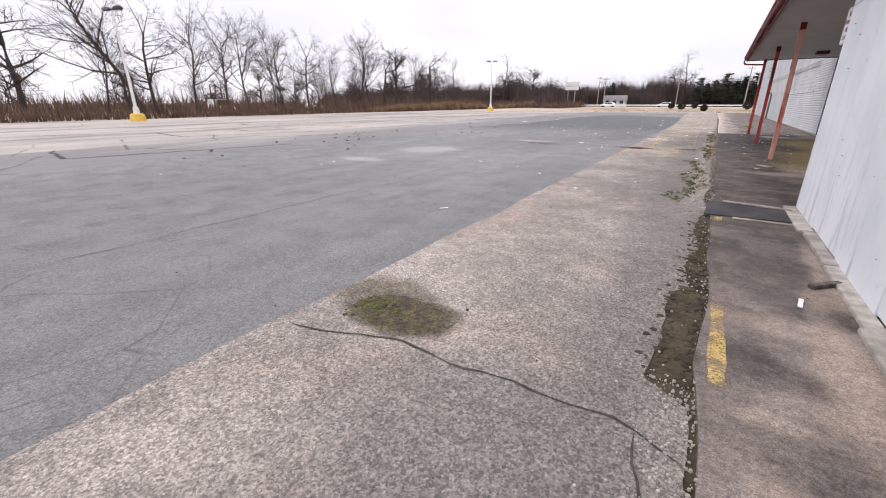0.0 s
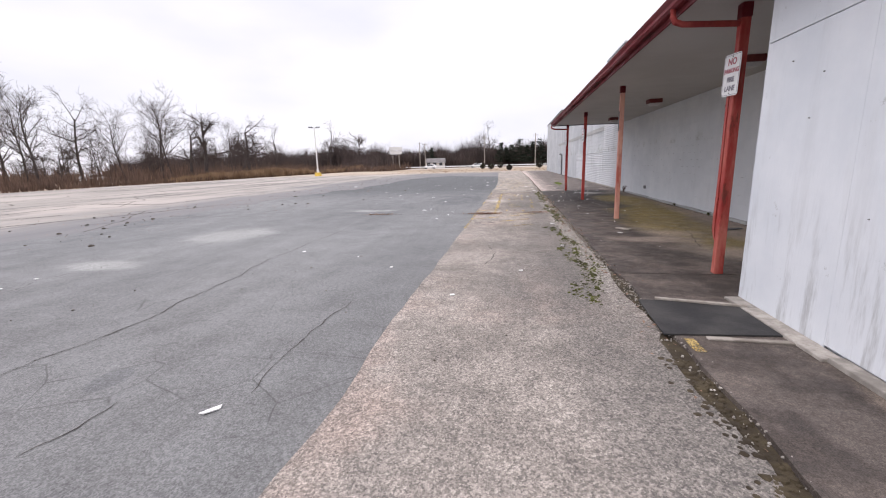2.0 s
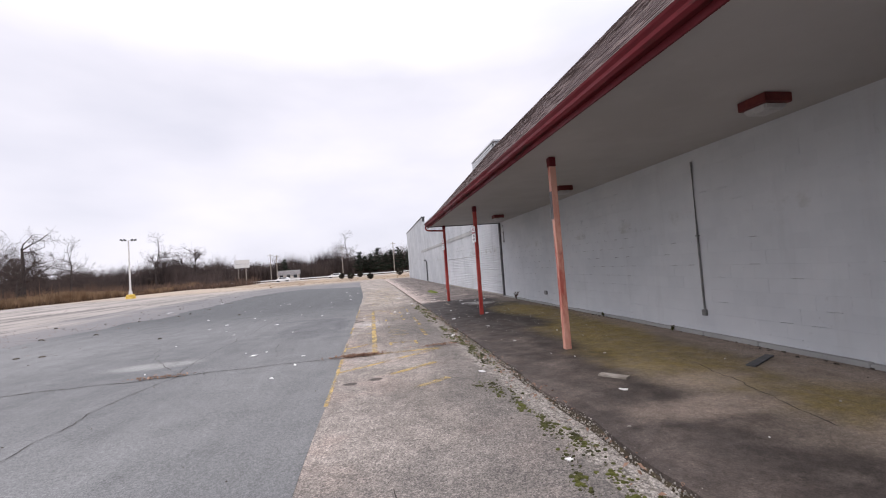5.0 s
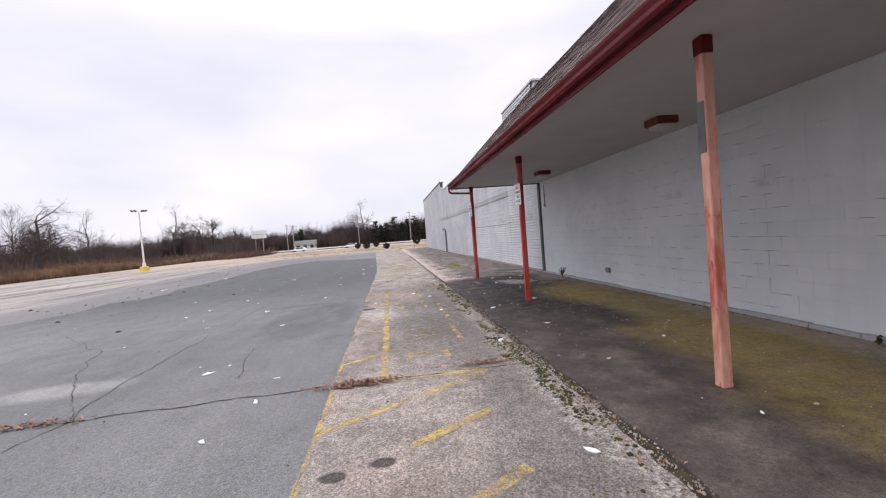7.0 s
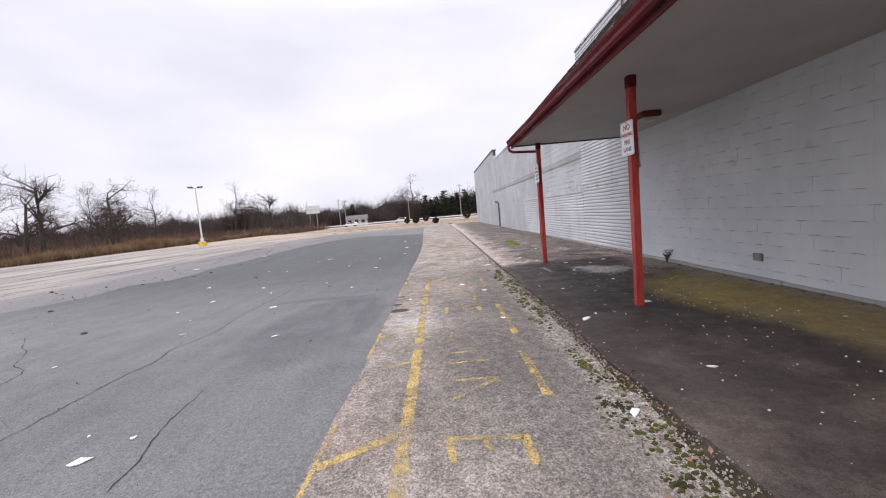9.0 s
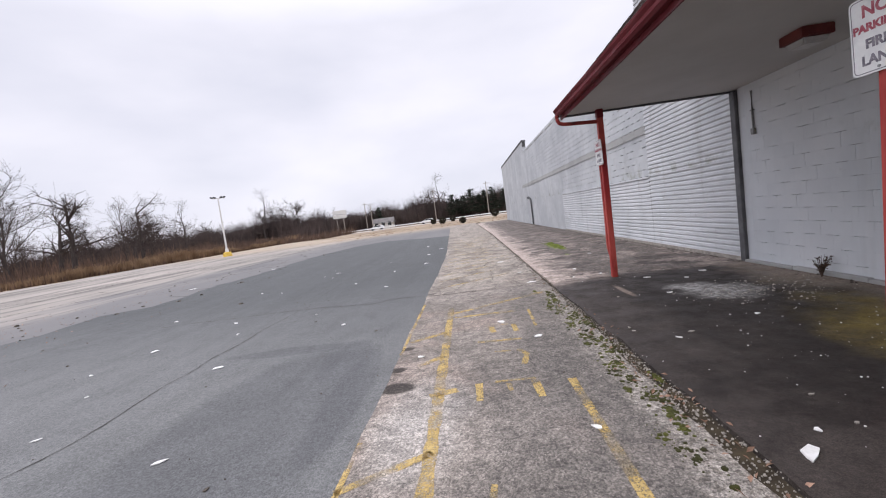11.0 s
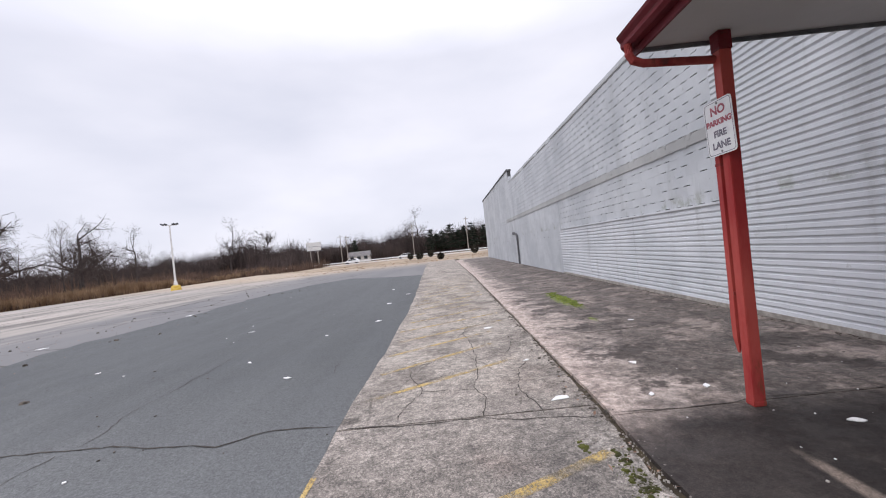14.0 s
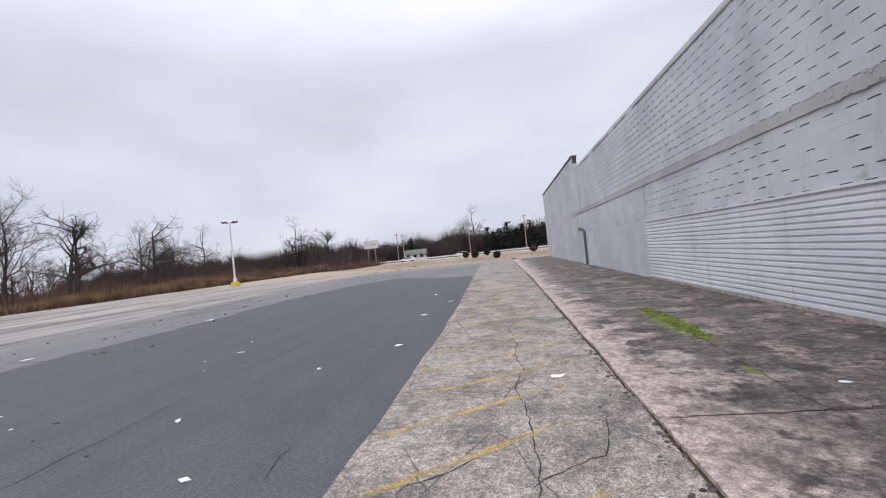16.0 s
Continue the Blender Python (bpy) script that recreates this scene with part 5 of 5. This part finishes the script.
# ---- trees and brush ----
def grow(rnd, trunk, crown, p, d, length, r, level, top, spread, upright):
    n = 5 if level == 0 else 3
    pts, rad = [p.copy()], [r]
    q = p.copy()
    dd = d.copy()
    for i in range(n):
        dd = (dd + Vector((rnd.gauss(0, 1), rnd.gauss(0, 1), rnd.gauss(0, 0.5))) * (0.09 if level == 0 else 0.17) + Vector((0, 0, upright))).normalized()
        q = q + dd * length / n
        pts.append(q.copy())
        rad.append(max(r * (1 - (i + 1) / n * (0.62 if level == 0 else 0.75)), 0.011))
    tube(trunk if level == 0 else crown, pts, rad, 7 if level == 0 else (5 if level == 1 else 3), level < 2)
    if level >= top:
        return
    count = (15, 7, 5, 4)[level]
    for i in range(count):
        f = rnd.uniform(0.32 if level == 0 else 0.2, 1.0)
        k = min(int(f * n), n - 1)
        c = pts[k].lerp(pts[k + 1], f * n - k)
        base = (pts[k + 1] - pts[k]).normalized()
        a = rnd.random() * 6.283
        side = base.orthogonal().normalized()
        side = Matrix.Rotation(a, 3, base) @ side
        nd = (base * rnd.uniform(0.5, 1.0) + side * rnd.uniform(0.55, 1.1) * spread).normalized()
        grow(rnd, trunk, crown, c, nd, length * rnd.uniform(0.34, 0.58) * (1.15 - 0.4 * f if level == 0 else 1), max(rad[k] * rnd.uniform(0.42, 0.66), 0.015), level + 1, top, spread, upright * 0.6)


def tree_model(seed, h, spread, upright, top=3, r=0.17):
    rnd = random.Random(seed)
    ob = thing("bare_tree", "bare leafless tree with grey-brown bark and fine twigs", "tree", "bare trees")
    a, b = bmesh.new(), bmesh.new()
    grow(rnd, a, b, Vector((0, 0, -0.3)), Vector((rnd.uniform(-0.08, 0.08), rnd.uniform(-0.08, 0.08), 1)).normalized(), h * 0.86, r, 0, top, spread, upright)
    part("trunk", a, M["bark"], ob)
    part("crown", b, M["twig"], ob, "bare brown twigs")
    return ob


MODELS = [tree_model(11, 11.5, 1.5, 0.0, r=0.36), tree_model(12, 12.5, 0.9, 0.05, r=0.2), tree_model(13, 10.5, 1.7, -0.01, r=0.36), tree_model(14, 12.5, 0.8, 0.06, r=0.15), tree_model(15, 8.5, 1.5, 0.0, r=0.14), tree_model(16, 12.0, 1.3, 0.02, r=0.24)]
spots = [(-52, 57.4, 3, 0.9), (-53, 65.3, 0, 1.0), (-51, 73.3, 4, 1.0), (-52, 75.8, 2, 1.0), (-54, 88.8, 5, 0.78), (-58, 12.4, 0, 1.0), (-57, 24.3, 5, 1.03), (-58, 29.5, 1, 1.0), (-59, 34.6, 1, 1.0), (-58, 37.5, 3, 1.08), (-59, 49.4, 5, 0.98), (-58, 61.5, 1, 1.08), (-60, 70, 2, 1.05), (-60, 82, 3, 0.95),
         (-56, 4, 2, 1.05), (-57, -4, 5, 1.0), (-55, -14, 0, 1.0), (-60, 20, 3, 0.95), (-56, 41.5, 1, 0.95), (-57, 54, 3, 0.9), (-61, 44, 3, 1.0)]
for i, (x, y, k, s) in enumerate(spots):
    t = copy_thing(MODELS[k], pose(0, 0, 0))
    t.matrix_basis = pose(x, y, -0.05, 0, 0, i * 77) @ Matrix.Scale(s * (1.0 if i < 5 else 0.9), 4)
t = copy_thing(MODELS[1], pose(0, 0, 0))
t.matrix_basis = pose(-57, 23.0, -0.05, 22, 0, 10) @ Matrix.Scale(1.25, 4)
tagged(t, "leaning bare tree with long straight limbs", "tree")
rnd = random.Random(21)
for i in range(95):
    y = rnd.uniform(-30, 150)
    x = -62 - rnd.random() * 42
    t = copy_thing(MODELS[rnd.randrange(6)], pose(0, 0, 0))
    t.matrix_basis = pose(x, y, -0.05, 0, 0, rnd.uniform(0, 360)) @ Matrix.Scale(rnd.uniform(0.4, 0.68), 4)
for i in range(85):
    x = rnd.uniform(-125, 75)
    y = rnd.uniform(178, 235) if x > -70 else rnd.uniform(140, 230)
    t = copy_thing(MODELS[rnd.randrange(6)], pose(0, 0, 0))
    t.matrix_basis = pose(x, y, -0.05, 0, 0, rnd.uniform(0, 360)) @ Matrix.Scale(rnd.uniform(0.5, 0.85), 4)
for i, (x, y, s) in enumerate(((-60, 150, 1.1), (-56, 146, 1.15), (-64, 142, 1.2), (-68, 150, 1.1), (-62, 136, 0.9), (-11, 172, 1.25), (-13, 176, 1.2))):
    t = copy_thing(MODELS[(2, 0, 5)[i % 3]], pose(0, 0, 0))
    t.matrix_basis = pose(x, y, -0.05, 0, 0, i * 51) @ Matrix.Scale(s, 4)
# the models themselves stand in the far wood
for i, m in enumerate(MODELS):
    m.matrix_basis = pose(-70 - 5 * i, 100 + 7 * i, -0.05) @ Matrix.Scale(0.8, 4)


def thicket(name, count, where, hmin, hmax, mat, label, seed, w=0.02, forks=3):
    rnd = random.Random(seed)
    verts, faces = [], []
    for _ in range(count):
        x, y = where(rnd)
        h = rnd.uniform(hmin, hmax) * (0.72 + 0.75 * noise.noise((x * 0.11, y * 0.11, seed)))
        if h < hmin * 0.5:
            continue
        for _ in range(forks):
            a = rnd.random() * 6.283
            lean = rnd.uniform(0.02, 0.42) * h
            tx, ty = x + math.cos(a) * lean, y + math.sin(a) * lean
            hh = h * rnd.uniform(0.55, 1)
            ca, sa = rnd.choice(((1, 0), (0, 1), (0.7, 0.7), (0.7, -0.7)))
            k = len(verts)
            mx, my = x + (tx - x) * 0.4, y + (ty - y) * 0.4
            ww = w * rnd.uniform(0.6, 1.4)
            verts += [(x - ca * ww, y - sa * ww, -0.1), (x + ca * ww, y + sa * ww, -0.1), (mx + ca * ww * 0.8, my + sa * ww * 0.8, hh * 0.55), (mx - ca * ww * 0.8, my - sa * ww * 0.8, hh * 0.55), (tx, ty, hh)]
            faces += [(k, k + 1, k + 2, k + 3), (k + 3, k + 2, k + 4)]
    me = bpy.data.meshes.new(name)
    me.from_pydata(verts, [], faces)
    me.materials.append(M[mat])
    tagged(new(name, me), label, "brush", "", "stuff")


thicket("brush", 5000, lambda r: (-48.5 - abs(r.gauss(0, 7)), r.uniform(-45, 140)), 0.5, 3.2, "brush", "brown leafless brush along the lot edge", 31, 0.03)
thicket("brush_low", 4200, lambda r: (-46.2 - abs(r.gauss(0, 1.6)), r.uniform(-45, 120)), 0.3, 1.2, "brush", "low tangled brown brush at the lot edge", 32, 0.03)
thicket("reeds", 9000, lambda r: (-46.3 - abs(r.gauss(0, 2.6)) , r.choice((r.uniform(52, 125), r.uniform(58, 100)))), 1.0, 2.3, "reed", "tan dry reeds along the lot edge", 33, 0.028)
thicket("far_brush", 8500, lambda r: (-60 - r.random() * 50, r.uniform(-40, 170)), 0.8, 5.2, "brush", "brown brush in the wood behind the lot", 34, 0.05)
thicket("far_wood", 52000, lambda r: (r.uniform(-190, 110), r.uniform(168, 200)), 7.0, 12.5, "farwood", "far brown wood behind the road", 35, 0.06, 4)
thicket("tree_clump", 2600, lambda r: (r.gauss(-63, 6), r.uniform(138, 168)), 3.0, 12.5, "farwood", "dense bare wood at the far lot corner", 37, 0.06, 5)
thicket("verge_scrub", 2600, lambda r: (r.uniform(-75, -34), r.uniform(108, 136)), 0.8, 3.2, "brush", "scrub on the far verge", 36, 0.06)


def conifer(x, y, h, seed):
    rnd = random.Random(seed)
    ob = thing("conifer", "dark green pine behind the far road", "tree", "pines", (x, y, -0.05))
    bm = bmesh.new()
    tube(bm, [(0, 0, 0), (0, 0, h)], [0.22, 0.03], 6)
    part("trunk", bm, M["bark"], ob)
    bm = bmesh.new()
    levels = int(h * 1.15)
    for k in range(levels):
        f = 0.2 + 0.78 * k / levels
        for _ in range(rnd.randint(4, 7)):
            a, l = rnd.random() * 6.283, ((1 - f) ** 0.7 * h * 0.30 + 0.35) * rnd.uniform(0.45, 1.25)
            for i in range(14):
                u = rnd.uniform(0.15, 1.0)
                c = Vector((math.cos(a) * l * u, math.sin(a) * l * u, f * h + 0.12 * l * u * u + rnd.gauss(0, 0.1)))
                bm.faces.new([bm.verts.new(c + Vector((rnd.gauss(0, 1), rnd.gauss(0, 1), rnd.gauss(0, 0.45))) * 0.34) for _ in range(3)])
    part("crown", bm, M["conifer"], ob, "dark needles")


for i, (x, y, h) in enumerate(((9.1, 165, 10.3), (13, 164, 9), (17, 168, 11), (22, 164, 9), (26, 167, 11), (1.4, 165, 10.5), (31, 170, 12), (-33, 165, 8.4), (-1.5, 167, 8.6), (-5.8, 166, 9.3), (36, 168, 11), (4.2, 164, 8.2), (6.4, 169, 9.6), (-3.4, 169, 7.8))):
    conifer(x, y, h, i)


def shrub(x, y, r, seed):
    rnd = random.Random(seed)
    ob = thing("shrub", "round dark evergreen shrub on the dry verge", "shrub", "verge shrubs", (x, y, -0.07))
    bm = bmesh.new()
    for k in range(3):
        tube(bm, [(0.05 * k, 0, 0), (0.12 * k - 0.1, 0.05, r * 0.7)], [0.03, 0.02], 5)
    part("stem", bm, M["bark"], ob)
    bm = bmesh.new()
    for _ in range(1300):
        d = Vector((rnd.gauss(0, 1), rnd.gauss(0, 1), rnd.gauss(0, 1))).normalized() * r * rnd.uniform(0.6, 1.08)
        c = Vector((d.x, d.y, d.z * 0.95 + r * 1.05))
        v = [bm.verts.new(c + Vector((rnd.gauss(0, 1), rnd.gauss(0, 1), rnd.gauss(0, 1))) * 0.075) for _ in range(3)]
        bm.faces.new(v)
    part("leaves", bm, M["shrub"], ob, "dense dark leaves")


for i, (x, y, r) in enumerate(((-8.6, 110, 0.68), (-6.0, 101.5, 0.72), (-4.4, 118, 0.72), (-1.5, 84.5, 0.52), (5.6, 108, 0.85))):
    shrub(x, y, r, 60 + i)

# far road, rail and roadside things
bm = bmesh.new()
slab(bm, [(-260, 140), (260, 124), (260, 134), (-260, 152)], -0.068, -0.03)
setting("road", bm, M["road"], "pale far road across the lot end", "road")
rail = thing("guard_rail", "pale low guard rail along the far road", "guard rail", kind="structure")
bm = bmesh.new()
for i in range(60):
    x = -90 + 3 * i
    box(bm, x, 137.3 - 0.031 * (x + 50) , -0.07, x + 0.15, 137.45 - 0.031 * (x + 50), 0.7)
ob = part("rail_posts", bm, M["wood"], rail)
ob["kind"] = "stuff"
bm = bmesh.new()
vs = box(bm, -90, 138.4, 0.45, 90, 138.5, 0.75)
for v in vs:
    v.co.y -= 0.031 * (v.co.x + 90) - 0.0
part("rail_beam", bm, M["pole"], rail)


def vehicle(x, y, turn, paint, label, tall=0.0):
    ob = thing("car", label, "car", "far cars", (x, y, -0.03))
    bm = bmesh.new()
    prof = [(-2.2, 0.35), (2.2, 0.35), (2.2, 0.75), (1.2, 0.92), (0.55, 1.42 + tall), (-1.5 - tall * 0.8, 1.42 + tall), (-2.15, 0.95)]
    a = [bm.verts.new((px, -0.85, pz)) for px, pz in prof]
    b = [bm.verts.new((px, 0.85, pz)) for px, pz in prof]
    bm.faces.new(a)
    bm.faces.new(b[::-1])
    for i in range(len(prof)):
        j = (i + 1) % len(prof)
        bm.faces.new((a[j], a[i], b[i], b[j]))
    bmesh.ops.recalc_face_normals(bm, faces=bm.faces[:])
    part("body", bm, M[paint], ob, "", 0.06)
    for s in (-1, 1):
        bm = bmesh.new()
        slab(bm, [(-1.4, 0.98), (0.95, 0.98), (0.5, 1.34 + tall), (-1.3, 1.34 + tall)], 0, 0.02)
        w = part("side_window", bm, M["glass"], ob)
        w.matrix_local = pose(0, 0.862 * s + (0.0 if s > 0 else 0.02), 0, 90)
    for wx in (-1.4, 1.4):
        for wy in (-0.8, 0.8):
            bm = bmesh.new()
            tube(bm, [(wx, wy - 0.1, 0.33), (wx, wy + 0.1, 0.33)], [0.33, 0.33], 14)
            part("wheel", bm, M["tyre"], ob)
    ob.rotation_euler = (0, 0, radians(turn))


vehicle(-29, 141.5, 178, "carwhite", "white car on the far road")
vehicle(-12.8, 139.5, 178, "carwhite", "white car on the far road")
vehicle(-74, 42.5, 95, "carwhite", "white van parked behind the brush", 0.6)
vehicle(-72, 62, 92, "carwhite", "white car parked behind the brush")


def building(x, y, w, d, h, turn, label):
    ob = thing("house", label, "house", "far houses", (x, y, -0.07))
    bm = bmesh.new()
    box(bm, -w / 2, -d / 2, 0, w / 2, d / 2, h)
    part("wall", bm, M["house"], ob)
    bm = bmesh.new()
    a = [bm.verts.new(p) for p in ((-w / 2 - 0.4, -d / 2 - 0.4, h), (-w / 2 - 0.4, d / 2 + 0.4, h), (-w / 2 - 0.4, 0, h + d * 0.3))]
    b = [bm.verts.new(p) for p in ((w / 2 + 0.4, -d / 2 - 0.4, h), (w / 2 + 0.4, d / 2 + 0.4, h), (w / 2 + 0.4, 0, h + d * 0.3))]
    bm.faces.new(a)
    bm.faces.new(b[::-1])
    for i in range(3):
        j = (i + 1) % 3
        bm.faces.new((a[j], a[i], b[i], b[j]))
    part("roof", bm, M["houseroof"], ob)
    for k in range(3):
        bm = bmesh.new()
        cx = -w / 2 + w * (k + 0.5) / 3
        box(bm, cx - 0.6, -d / 2 - 0.06, 1.0, cx + 0.6, -d / 2 + 0.02, 2.3)
        part("window", bm, M["glass"], ob)
    ob.rotation_euler = (0, 0, radians(turn))


building(-31, 163, 7, 6, 2.0, 5, "low pale house beyond the far road")
building(-56, 186, 12, 8, 2.6, 0, "long low pale house behind the scrub")
building(16, 174, 13, 8, 2.8, -5, "pale house under the pines")

# roadside sign and poles
ob = thing("pylon_sign", "tall pale roadside sign with stacked blank panels", "sign", "", (-47.5, 165, -0.07))
for x in (-1.3, 1.3):
    bm = bmesh.new()
    box(bm, x - 0.15, -0.15, 0, x + 0.15, 0.15, 8.4)
    part("leg", bm, M["wood"], ob)
for z, w, h in ((7.4, 2.6, 1.3), (5.9, 2.5, 1.2)):
    bm = bmesh.new()
    box(bm, -w, -0.25, z - 0.1, w, 0.25, z + h)
    part("panel", bm, M["pole"], ob, "pale sign panel", 0.04)
for i, (x, y, h) in enumerate(((-36.5, 160, 10), (-34, 158, 9.5), (6.5, 150, 11), (-12, 165, 11.5))):
    ob = thing("utility_pole", "thin wooden utility pole by the far road", "utility pole", "utility poles", (x, y, -0.07))
    bm = bmesh.new()
    tube(bm, [(0, 0, 0), (0, 0, h)], [0.17, 0.11], 8)
    part("pole", bm, M["wood"], ob)
    bm = bmesh.new()
    box(bm, -0.9, -0.06, h - 0.7, 0.9, 0.06, h - 0.55)
    part("cross_arm", bm, M["wood"], ob)

# ---- blocks of the walls ----
block_wall(wall_canopy, 5.4, 13.0, 0.0, 3.13, "grey", 2, 0.15)
block_wall(wall_canopy, 13.0, 21.98, 0.0, 3.13, "grey", 3, 0.85, (15.0, 20.0, 0.3, 2.4))
block_wall(wall_upper, 25.75, 36.0, 1.915, 3.06, "block", 4, 0.8)
block_wall(wall_upper, 36.0, 48.3, 0.0, 3.06, "block", 5, 0.06)
block_wall(wall_upper, 25.75, 48.3, 3.28, 5.72, "block", 6, 0.95, (25.7, 33.5, 3.1, 5.3))
block_wall(wall_end, 48.3, 67.8, 0.0, 6.66, "block", 7, 0.9)
